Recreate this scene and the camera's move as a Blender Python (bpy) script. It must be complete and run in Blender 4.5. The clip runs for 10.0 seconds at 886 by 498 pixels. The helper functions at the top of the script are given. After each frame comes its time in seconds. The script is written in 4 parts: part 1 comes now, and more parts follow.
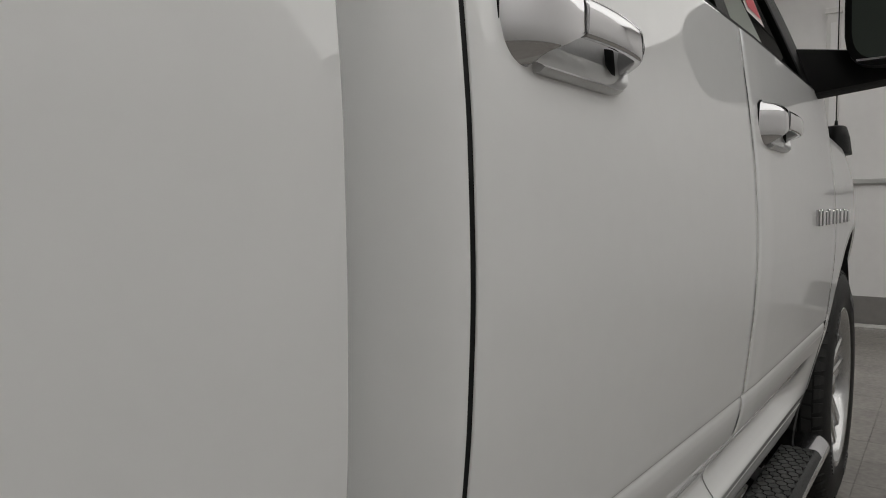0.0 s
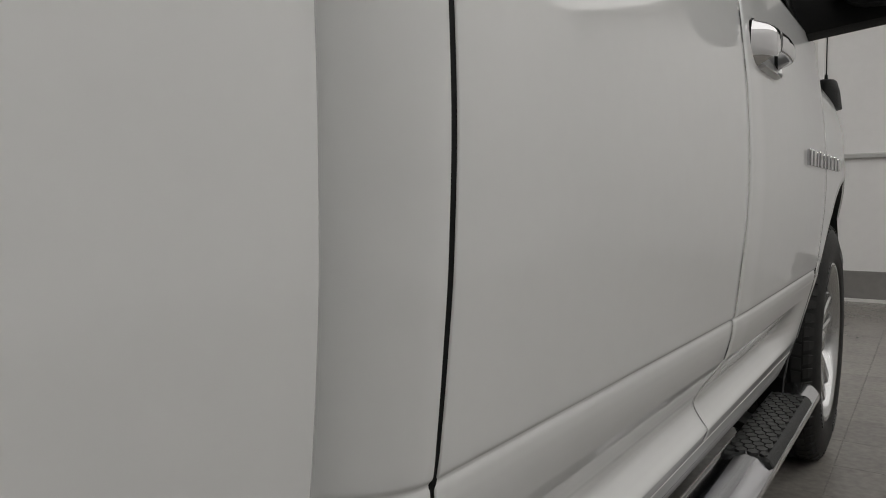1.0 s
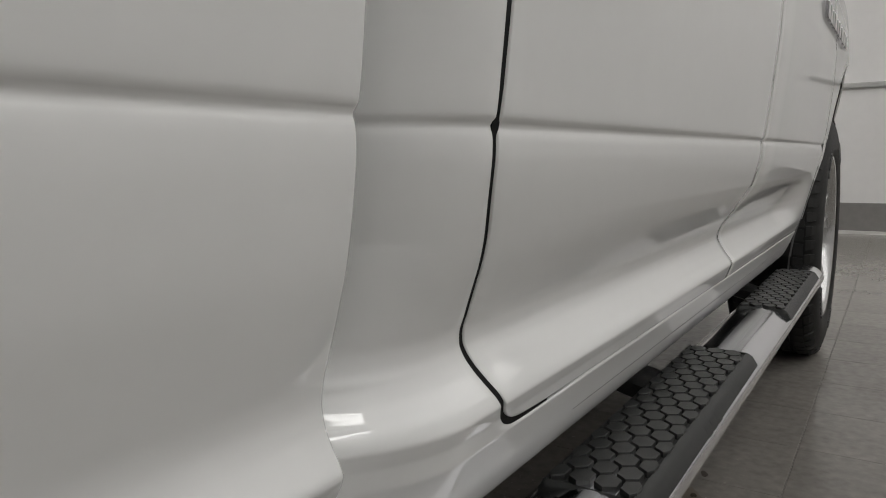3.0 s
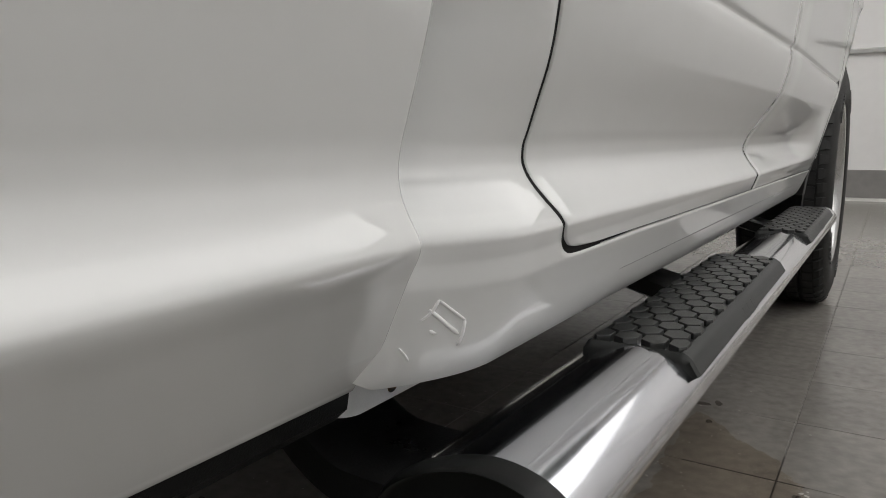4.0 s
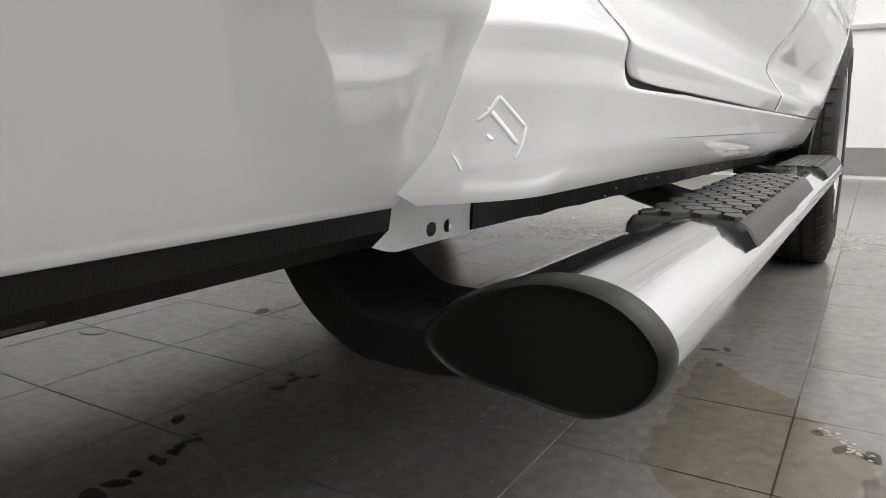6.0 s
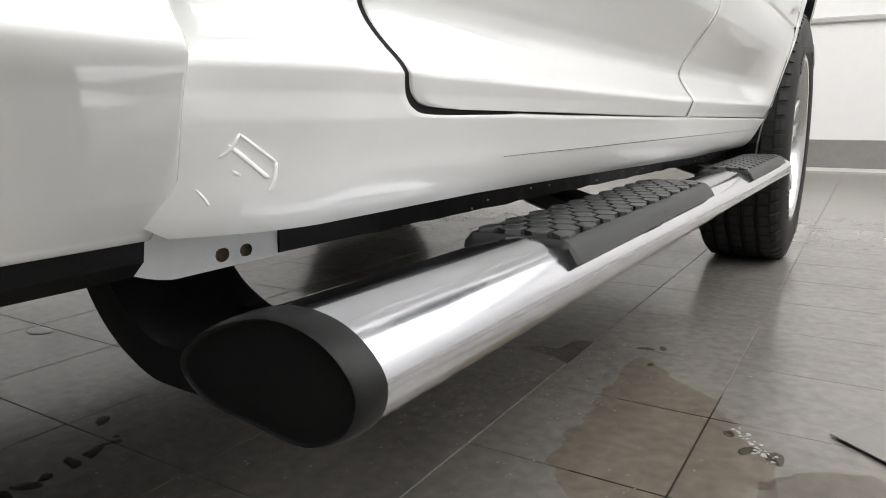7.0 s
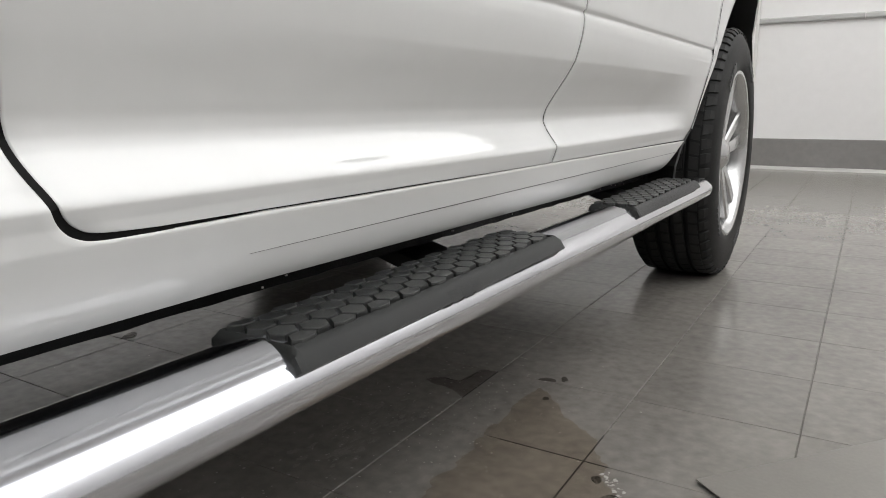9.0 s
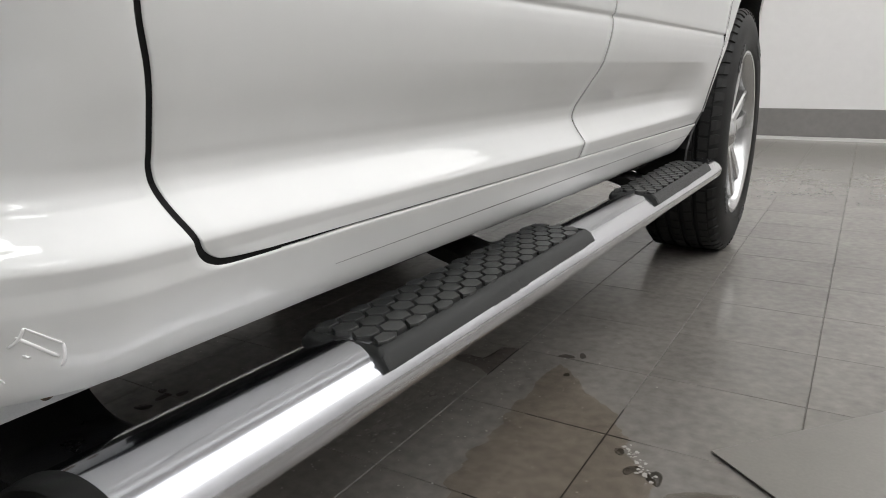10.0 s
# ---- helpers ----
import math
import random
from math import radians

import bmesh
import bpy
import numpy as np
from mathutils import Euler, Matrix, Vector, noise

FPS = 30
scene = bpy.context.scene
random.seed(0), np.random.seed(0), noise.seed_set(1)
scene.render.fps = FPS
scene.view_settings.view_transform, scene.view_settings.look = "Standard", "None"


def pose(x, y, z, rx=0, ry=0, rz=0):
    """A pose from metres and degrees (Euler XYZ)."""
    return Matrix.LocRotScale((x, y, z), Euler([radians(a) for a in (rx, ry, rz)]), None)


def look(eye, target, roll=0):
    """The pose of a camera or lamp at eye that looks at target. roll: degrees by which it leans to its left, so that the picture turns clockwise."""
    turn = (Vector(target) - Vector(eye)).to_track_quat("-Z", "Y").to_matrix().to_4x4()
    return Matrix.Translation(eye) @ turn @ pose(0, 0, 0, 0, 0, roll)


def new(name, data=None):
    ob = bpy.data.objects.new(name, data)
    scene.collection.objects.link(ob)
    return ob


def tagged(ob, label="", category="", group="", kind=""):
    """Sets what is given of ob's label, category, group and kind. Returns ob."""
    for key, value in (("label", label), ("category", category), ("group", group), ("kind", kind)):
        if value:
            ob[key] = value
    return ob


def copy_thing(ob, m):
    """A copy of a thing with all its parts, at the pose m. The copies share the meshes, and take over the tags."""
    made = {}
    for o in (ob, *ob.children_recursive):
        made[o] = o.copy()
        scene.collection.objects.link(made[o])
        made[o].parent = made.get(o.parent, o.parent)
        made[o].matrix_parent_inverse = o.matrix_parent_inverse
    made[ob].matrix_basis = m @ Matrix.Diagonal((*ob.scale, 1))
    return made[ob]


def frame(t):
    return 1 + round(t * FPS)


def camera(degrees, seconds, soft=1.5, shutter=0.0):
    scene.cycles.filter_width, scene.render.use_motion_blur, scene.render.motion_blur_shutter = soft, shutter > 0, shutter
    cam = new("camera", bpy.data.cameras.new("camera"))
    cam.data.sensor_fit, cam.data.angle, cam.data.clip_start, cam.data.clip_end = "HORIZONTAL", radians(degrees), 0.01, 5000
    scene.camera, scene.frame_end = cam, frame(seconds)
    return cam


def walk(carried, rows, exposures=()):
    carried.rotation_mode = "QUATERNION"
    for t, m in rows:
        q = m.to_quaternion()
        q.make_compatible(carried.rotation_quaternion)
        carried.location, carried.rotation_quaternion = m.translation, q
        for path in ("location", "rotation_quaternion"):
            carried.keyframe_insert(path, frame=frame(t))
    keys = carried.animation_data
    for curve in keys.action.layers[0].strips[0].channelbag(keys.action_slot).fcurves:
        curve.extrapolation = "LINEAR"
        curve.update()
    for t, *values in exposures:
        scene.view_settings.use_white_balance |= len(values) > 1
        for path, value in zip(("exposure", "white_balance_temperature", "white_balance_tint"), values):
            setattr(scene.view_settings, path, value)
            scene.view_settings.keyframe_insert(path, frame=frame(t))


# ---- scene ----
cam = camera(65.0, 10.0, soft=0.95)

EXPOSURES = [(0.0, -0.75, 6500, 10), (2.0, -0.53, 6500, 10), (3.5, -0.30, 6470, 10), (4.5, 0.29, 6420, 10), (5.2, 0.83, 6400, 10), (6.5, 0.85, 6370, 10), (8.0, 0.62, 6340, 10), (10.0, 0.32, 6340, 10)]
PATH = [
    (0, (0.435, -0.613, 1.058), (-0.7405, 1.0014, 0.941), -0.3),
    (0.5, (0.433, -0.618, 0.999), (-0.7285, 1.0044, 0.867), -0.5),
    (1, (0.427, -0.591, 0.941), (-0.7245, 1.0384, 0.796), -0.6),
    (1.5, (0.4085, -0.585, 0.877), (-0.728, 1.0532, 0.723), -0.7),
    (2, (0.385, -0.567, 0.814), (-0.7347, 1.0805, 0.636), -0.8),
    (3.5, (0.32, -0.568, 0.658), (-0.757, 1.091, 0.363), -0.9),
    (4, (0.301, -0.593, 0.598), (-0.772, 1.065, 0.279), -0.7),
    (4.5, (0.275, -0.589, 0.537), (-0.791, 1.072, 0.213), -0.8),
    (5, (0.24, -0.589, 0.494), (-0.819, 1.076, 0.167), -1.0),
    (5.2, (0.231, -0.592, 0.484), (-0.828, 1.07, 0.144), -0.6),
    (6.3, (0.27, -0.569, 0.493), (-0.757, 1.108, 0.132), -0.3),
    (6.5, (0.296, -0.558, 0.496), (-0.73, 1.118, 0.129), -0.4),
    (7, (0.365, -0.517, 0.513), (-0.663, 1.155, 0.13), -0.3),
    (7.5, (0.408, -0.481, 0.526), (-0.622, 1.19, 0.144), -0.5),
    (8, (0.447, -0.441, 0.541), (-0.58, 1.23, 0.151), -0.5),
    (8.5, (0.49, -0.406, 0.561), (-0.532, 1.267, 0.166), -0.5),
    (9, (0.533, -0.385, 0.599), (-0.485, 1.288, 0.189), -0.5),
    (9.5, (0.551, -0.389, 0.645), (-0.459, 1.278, 0.199), -0.5),
    (10, (0.51, -0.47, 0.654), (-0.488, 1.188, 0.151), -0.8),
]
walk(cam, [(t, look(eye, target, roll)) for t, eye, target, roll in PATH], EXPOSURES)

# ---- light ----
world = bpy.data.worlds.new("room_dark")
world.use_nodes = True
world.node_tree.nodes["Background"].inputs["Color"].default_value = (0.9, 0.95, 1.0, 1)
world.node_tree.nodes["Background"].inputs["Strength"].default_value = 0.02
scene.world = world
LAMP = 10.5          # radiance of the slim ceiling lights
PANEL = 1.75         # radiance of the broad panels added as fill light


# ---- materials ----
def shader(name, color, rough=0.5, metal=0.0, coat=0.0, var=0.0, var_scale=6.0, rough_var=0.0, bump=0.0, bump_scale=200.0, spread=0.0, spec=0.5):
    """A Principled material whose colour varies at two scales, with fine relief."""
    m = bpy.data.materials.new(name)
    m.use_nodes = True
    nt = m.node_tree
    b = nt.nodes["Principled BSDF"]
    b.inputs["Roughness"].default_value = rough
    b.inputs["Metallic"].default_value = metal
    b.inputs["Coat Weight"].default_value = coat
    b.inputs["Coat Roughness"].default_value = 0.02
    b.inputs["Specular IOR Level"].default_value = spec
    b.inputs["Base Color"].default_value = (*color, 1)
    geo = nt.nodes.new("ShaderNodeNewGeometry")
    if var or rough_var:
        n1 = nt.nodes.new("ShaderNodeTexNoise")
        n1.inputs["Scale"].default_value = var_scale
        n1.inputs["Detail"].default_value = 6
        n1.inputs["Roughness"].default_value = 0.65
        n2 = nt.nodes.new("ShaderNodeTexNoise")
        n2.inputs["Scale"].default_value = var_scale * 11
        n2.inputs["Detail"].default_value = 4
        for n in (n1, n2):
            nt.links.new(geo.outputs["Position"], n.inputs["Vector"])
        add = nt.nodes.new("ShaderNodeMath")
        add.operation = "ADD"
        nt.links.new(n1.outputs["Fac"], add.inputs[0])
        nt.links.new(n2.outputs["Fac"], add.inputs[1])
        rng = nt.nodes.new("ShaderNodeMapRange")
        rng.inputs["From Min"].default_value, rng.inputs["From Max"].default_value = 0.65, 1.35
        rng.inputs["To Min"].default_value, rng.inputs["To Max"].default_value = 1 - var, 1 + var
        nt.links.new(add.outputs[0], rng.inputs["Value"])
        last = rng.outputs["Result"]
        if spread:
            info = nt.nodes.new("ShaderNodeObjectInfo")
            r2 = nt.nodes.new("ShaderNodeMapRange")
            r2.inputs["To Min"].default_value, r2.inputs["To Max"].default_value = 1 - spread, 1 + spread
            nt.links.new(info.outputs["Random"], r2.inputs["Value"])
            mu = nt.nodes.new("ShaderNodeMath")
            mu.operation = "MULTIPLY"
            nt.links.new(last, mu.inputs[0])
            nt.links.new(r2.outputs["Result"], mu.inputs[1])
            last = mu.outputs[0]
        mix = nt.nodes.new("ShaderNodeVectorMath")
        mix.operation = "SCALE"
        mix.inputs[0].default_value = color
        nt.links.new(last, mix.inputs["Scale"])
        nt.links.new(mix.outputs[0], b.inputs["Base Color"])
        if rough_var:
            r3 = nt.nodes.new("ShaderNodeMapRange")
            r3.inputs["From Min"].default_value, r3.inputs["From Max"].default_value = 0.3, 0.7
            r3.inputs["To Min"].default_value, r3.inputs["To Max"].default_value = max(0.02, rough - rough_var), rough + rough_var
            nt.links.new(n1.outputs["Fac"], r3.inputs["Value"])
            nt.links.new(r3.outputs["Result"], b.inputs["Roughness"])
    if bump:
        n3 = nt.nodes.new("ShaderNodeTexNoise")
        n3.inputs["Scale"].default_value = bump_scale
        n3.inputs["Detail"].default_value = 3
        nt.links.new(geo.outputs["Position"], n3.inputs["Vector"])
        bp = nt.nodes.new("ShaderNodeBump")
        bp.inputs["Strength"].default_value = bump
        bp.inputs["Distance"].default_value = 0.002
        nt.links.new(n3.outputs["Fac"], bp.inputs["Height"])
        nt.links.new(bp.outputs["Normal"], b.inputs["Normal"])
    return m


def glow(name, color, strength):
    m = bpy.data.materials.new(name)
    m.use_nodes = True
    b = m.node_tree.nodes["Principled BSDF"]
    b.inputs["Base Color"].default_value = (0.8, 0.8, 0.8, 1)
    b.inputs["Emission Color"].default_value = (*color, 1)
    b.inputs["Emission Strength"].default_value = strength
    return m


def clear_coat(m, ior, rough):
    """Lays a mirror-like lacquer over a material, stronger towards grazing view."""
    nt = m.node_tree
    coat = nt.nodes.new("ShaderNodeBsdfGlossy")
    coat.inputs["Roughness"].default_value = rough
    fres = nt.nodes.new("ShaderNodeFresnel")
    fres.inputs["IOR"].default_value = ior
    mix = nt.nodes.new("ShaderNodeMixShader")
    nt.links.new(fres.outputs[0], mix.inputs[0])
    nt.links.new(nt.nodes["Principled BSDF"].outputs[0], mix.inputs[1])
    nt.links.new(coat.outputs[0], mix.inputs[2])
    nt.links.new(mix.outputs[0], nt.nodes["Material Output"].inputs["Surface"])
    return m


PAINT = clear_coat(shader("white_car_paint", (0.77, 0.775, 0.77), 0.5, var=0.012, var_scale=3.0, spec=0.0), 1.75, 0.03)
JAMB = shader("black_seal_and_shade", (0.004, 0.004, 0.004), 0.7, spec=0.2)
BLACK = shader("black_textured_plastic", (0.006, 0.0062, 0.0062), 0.5, var=0.12, var_scale=30, bump=0.25, bump_scale=900, spec=0.14)
CAPBLACK = shader("satin_black_plastic", (0.0065, 0.0070, 0.0068), 0.42, var=0.1, var_scale=20, bump=0.12, bump_scale=1400, spec=0.28)
# Pad bed coloured darker than its plates to stand for shade in the joints.
PADRUB = shader("dark_grey_rubber", (0.018, 0.019, 0.0185), 0.48, var=0.15, var_scale=25, bump=0.2, bump_scale=1100, spec=0.35)
PLATE = shader("lighter_rubber_plate", (0.026, 0.027, 0.0265), 0.36, var=0.15, var_scale=25, bump=0.12, bump_scale=1100, spec=0.75)
STEEL = shader("black_coated_steel", (0.010, 0.010, 0.0105), 0.34, var=0.3, var_scale=14, rough_var=0.08, bump=0.15, bump_scale=500, spec=0.6)
UNDER = shader("underbody_dark", (0.012, 0.0115, 0.011), 0.8, var=0.4, var_scale=8)
CHROME = shader("polished_stainless", (0.60, 0.61, 0.65), 0.17, metal=1.0, coat=1.0, var=0.03, var_scale=8, rough_var=0.02)
CHROME.node_tree.nodes["Principled BSDF"].inputs["Coat IOR"].default_value = 1.9
CHROME2 = shader("chrome", (0.68, 0.68, 0.69), 0.08, metal=1.0)
# Blocks lighter than the tyre: the grooves' shade is put into the colour.
TREAD = shader("lighter_tread_rubber", (0.019, 0.019, 0.0185), 0.6, var=0.25, var_scale=30, bump=0.15, bump_scale=700, spec=0.3)
RUBBER = shader("tyre_rubber", (0.010, 0.010, 0.0098), 0.55, var=0.25, var_scale=18, bump=0.15, bump_scale=700, spec=0.25)
ALLOY = shader("silver_alloy", (0.50, 0.50, 0.50), 0.26, metal=0.9, coat=0.6, var=0.04, var_scale=10)
# The dark green stands in for what the mirror glass reflects.
MIRROR = shader("mirror_glass_painted_dark", (0.045, 0.055, 0.048), 0.02, spec=0.5)
TAG = shader("red_tag_paper", (0.55, 0.05, 0.07), 0.6, var=0.1, var_scale=20)
TAGW = shader("white_tag_paper", (0.75, 0.75, 0.73), 0.6, var=0.04, var_scale=20)
GLINT = shader("painted_glint", (0.98, 0.98, 0.98), 0.35)
TILE = shader("grey_porcelain_tile", (0.225, 0.211, 0.192), 0.20, var=0.24, var_scale=3.5, rough_var=0.0, bump=0.03, bump_scale=120, spread=0.04, spec=0.45)
GROUT = shader("pale_grey_grout", (0.20, 0.188, 0.17), 0.85, var=0.3, var_scale=30)
SOAKED = shader("soaked_grout", (0.025, 0.022, 0.018), 0.6, var=0.3, var_scale=30)
WALL = shader("white_wall_paint", (0.86, 0.85, 0.845), 0.6, var=0.02, var_scale=1.5, bump=0.08, bump_scale=160)
CEIL = shader("white_ceiling_paint", (0.87, 0.865, 0.855), 0.8, var=0.02, var_scale=1.5)
KICK = shader("brushed_stainless_kick", (0.42, 0.41, 0.40), 0.38, metal=0.75, var=0.08, var_scale=2.0, rough_var=0.06)
RAIL = shader("pale_grey_rail", (0.50, 0.50, 0.49), 0.4, var=0.05, var_scale=5)
TRIMW = shader("white_trim", (0.76, 0.75, 0.73), 0.45, var=0.03, var_scale=6)
CARD = shader("grey_card", (0.230, 0.217, 0.198), 0.28, var=0.08, var_scale=14)
LEDM = glow("lamp_diffuser", (1.0, 0.985, 0.955), LAMP)
PANELM = glow("fill_panel_diffuser", (1.0, 0.985, 0.955), PANEL)


def film(name, tint, share=0.05, rough=0.04):
    """A thin clear film or pane: tinted, with a share of gloss."""
    m = bpy.data.materials.new(name)
    m.use_nodes = True
    nt = m.node_tree
    nt.nodes.remove(nt.nodes["Principled BSDF"])
    clear = nt.nodes.new("ShaderNodeBsdfTransparent")
    clear.inputs["Color"].default_value = (*tint, 1)
    gloss = nt.nodes.new("ShaderNodeBsdfGlossy")
    gloss.inputs["Roughness"].default_value = rough
    mix = nt.nodes.new("ShaderNodeMixShader")
    mix.inputs[0].default_value = share
    nt.links.new(clear.outputs[0], mix.inputs[1])
    nt.links.new(gloss.outputs[0], mix.inputs[2])
    nt.links.new(mix.outputs[0], nt.nodes["Material Output"].inputs["Surface"])
    return m


GLASS = film("green_tinted_glass", (0.74, 0.80, 0.75), 0.12, 0.01)
WATER = film("water_film", (0.82, 0.80, 0.77))
WET = film("brown_wet_film", (0.90, 0.855, 0.80), rough=0.14)
SPILL = film("thin_dark_water", (0.76, 0.75, 0.73), rough=0.04)
DRIP = film("dark_water", (0.50, 0.49, 0.47), rough=0.03)


# ---- mesh helpers ----
def link(name, verts, faces, mat, parent=None, label="", smooth=True, sharp=None):
    me = bpy.data.meshes.new(name)
    me.from_pydata([tuple(v) for v in verts], [], [tuple(f) for f in faces])
    me.validate()
    bm = bmesh.new()
    bm.from_mesh(me)
    bmesh.ops.remove_doubles(bm, verts=bm.verts, dist=1e-5)
    bmesh.ops.recalc_face_normals(bm, faces=bm.faces)
    for f in bm.faces:
        f.smooth = smooth
    if sharp:
        for e in bm.edges:
            if len(e.link_faces) == 2 and e.calc_face_angle(0) > radians(sharp):
                e.smooth = False
    bm.to_mesh(me)
    bm.free()
    me.materials.append(mat)
    ob = new(name, me)
    if parent:
        ob.parent = parent
    if label:
        ob["label"] = label
    return ob


def empty(name):
    return new(name)


def box(lo, hi, bev=0.0):
    """Vertices and faces of a box with chamfered edges."""
    bm = bmesh.new()
    bmesh.ops.create_cube(bm, size=1)
    for v in bm.verts:
        v.co = [lo[k] + (v.co[k] + 0.5) * (hi[k] - lo[k]) for k in range(3)]
    if bev:
        bmesh.ops.bevel(bm, geom=list(bm.edges), offset=bev, segments=2, affect="EDGES", profile=0.6)
    bm.verts.index_update()
    vs, fs = [v.co.copy() for v in bm.verts], [[v.index for v in f.verts] for f in bm.faces]
    bm.free()
    return vs, fs


def joined(*pieces):
    vs, fs = [], []
    for v, f in pieces:
        n = len(vs)
        vs += list(v)
        fs += [[i + n for i in q] for q in f]
    return vs, fs


def loft(rings, closed=True, caps=True):
    """Skin over rings of the same number of points."""
    n = len(rings[0])
    vs = [p for r in rings for p in r]
    fs = []
    for i in range(len(rings) - 1):
        for j in range(n if closed else n - 1):
            k = (j + 1) % n
            fs.append((i * n + j, i * n + k, (i + 1) * n + k, (i + 1) * n + j))
    if caps and closed:
        fs.append(tuple(range(n)))
        fs.append(tuple(range((len(rings) - 1) * n, len(rings) * n)))
    return vs, fs


def smooth_curve(keys, x):
    """Cubic through (x, y) keys with limited slopes."""
    k = sorted(keys)
    xs, ys = [a for a, _ in k], [b for _, b in k]
    if x <= xs[0]:
        return ys[0]
    if x >= xs[-1]:
        return ys[-1]
    i = max(j for j in range(len(xs) - 1) if xs[j] <= x)

    def slope(j):
        if j <= 0 or j >= len(xs) - 1:
            return 0.0 if len(xs) < 3 else (ys[min(j + 1, len(xs) - 1)] - ys[max(j - 1, 0)]) / (xs[min(j + 1, len(xs) - 1)] - xs[max(j - 1, 0)])
        a, b = (ys[j] - ys[j - 1]) / (xs[j] - xs[j - 1]), (ys[j + 1] - ys[j]) / (xs[j + 1] - xs[j])
        return 0.0 if a * b <= 0 else 2 * a * b / (a + b)
    h = xs[i + 1] - xs[i]
    t = (x - xs[i]) / h
    a, b = slope(i) * h, slope(i + 1) * h
    return (2 * t**3 - 3 * t**2 + 1) * ys[i] + (t**3 - 2 * t**2 + t) * a + (-2 * t**3 + 3 * t**2) * ys[i + 1] + (t**3 - t**2) * b


def closed_curve(pts, n):
    """Catmull-Rom round a closed loop of 2D points."""
    out, m = [], len(pts)
    for i in range(n):
        u = i * m / n
        k = int(u)
        t = u - k
        p0, p1, p2, p3 = (Vector(pts[(k + d) % m]) for d in (-1, 0, 1, 2))
        out.append(0.5 * ((2 * p1) + (-p0 + p2) * t + (2 * p0 - 5 * p1 + 4 * p2 - p3) * t**2 + (-p0 + 3 * p1 - 3 * p2 + p3) * t**3))
    return out


def sweep(path, section, closed_ends=True):
    """Sweeps (u, v) section points along a path in the x-z plane; u is along y, v across the path."""
    rings = []
    for i, p in enumerate(path):
        a, b = path[max(i - 1, 0)], path[min(i + 1, len(path) - 1)]
        d = Vector((b[0] - a[0], b[1] - a[1])).normalized()
        nrm = Vector((-d.y, d.x))
        rings.append([(p[0] + nrm.x * v, p[2] + u, p[1] + nrm.y * v) for u, v in section])
    return loft(rings, True, closed_ends)


def lathe_x(profile, centre, n=72):
    """Turns (x, r) points round an axis along x."""
    rings = []
    for k in range(n):
        a = 2 * math.pi * k / n
        rings.append([(x, centre[1] + r * math.cos(a), centre[2] + r * math.sin(a)) for x, r in profile])
    m = len(profile)
    vs = [p for r in rings for p in r]
    fs = []
    for i in range(n):
        for j in range(m - 1):
            k = (i + 1) % n
            fs.append((i * m + j, i * m + j + 1, k * m + j + 1, k * m + j))
    return vs, fs


# ---- shape of the truck's flank: x over y and z ----
CAB = [(0.402, 0.010), (0.416, 0.012), (0.424, 0.021), (0.4300, 0.045), (0.4385, 0.0700), (0.450, 0.0835), (0.468, 0.0930), (0.490, 0.1005), (0.508, 0.1070), (0.5265, 0.1138), (0.5295, 0.1146), (0.5325, 0.1137), (0.546, 0.1040),
       (0.558, 0.0960), (0.568, 0.0910), (0.578, 0.0886), (0.588, 0.0895), (0.604, 0.0950), (0.622, 0.1025), (0.643, 0.1115), (0.664, 0.1185), (0.683, 0.1240), (0.700, 0.1278), (0.712, 0.1295), (0.720, 0.1298), (0.7262, 0.1291),
       (0.7288, 0.1280), (0.7312, 0.1288), (0.7335, 0.1314), (0.7365, 0.1326), (0.760, 0.1355), (0.820, 0.1420), (0.900, 0.1490), (1.000, 0.1525), (1.100, 0.1500), (1.200, 0.1420), (1.290, 0.1300), (1.380, 0.1170)]
BED = [(0.446, 0.034), (0.460, 0.0445), (0.480, 0.0585), (0.500, 0.0725), (0.520, 0.0865), (0.5405, 0.1005), (0.5435, 0.1013), (0.5465, 0.1004), (0.558, 0.0940), (0.569, 0.0895), (0.580, 0.0880), (0.591, 0.0895),
       (0.606, 0.0940), (0.628, 0.1010), (0.660, 0.1100), (0.698, 0.1163), (0.712, 0.1178), (0.722, 0.1182), (0.7292, 0.1175), (0.7318, 0.1164), (0.7342, 0.1172), (0.7365, 0.1197), (0.7395, 0.1208), (0.765, 0.1245), (0.838, 0.1320), (0.907, 0.1365),
       (1.000, 0.1380), (1.100, 0.1365), (1.200, 0.1300), (1.300, 0.1195), (1.380, 0.1085)]


def rise(z):
    return min(1.0, max(0.0, (z - 0.57) / 0.09))


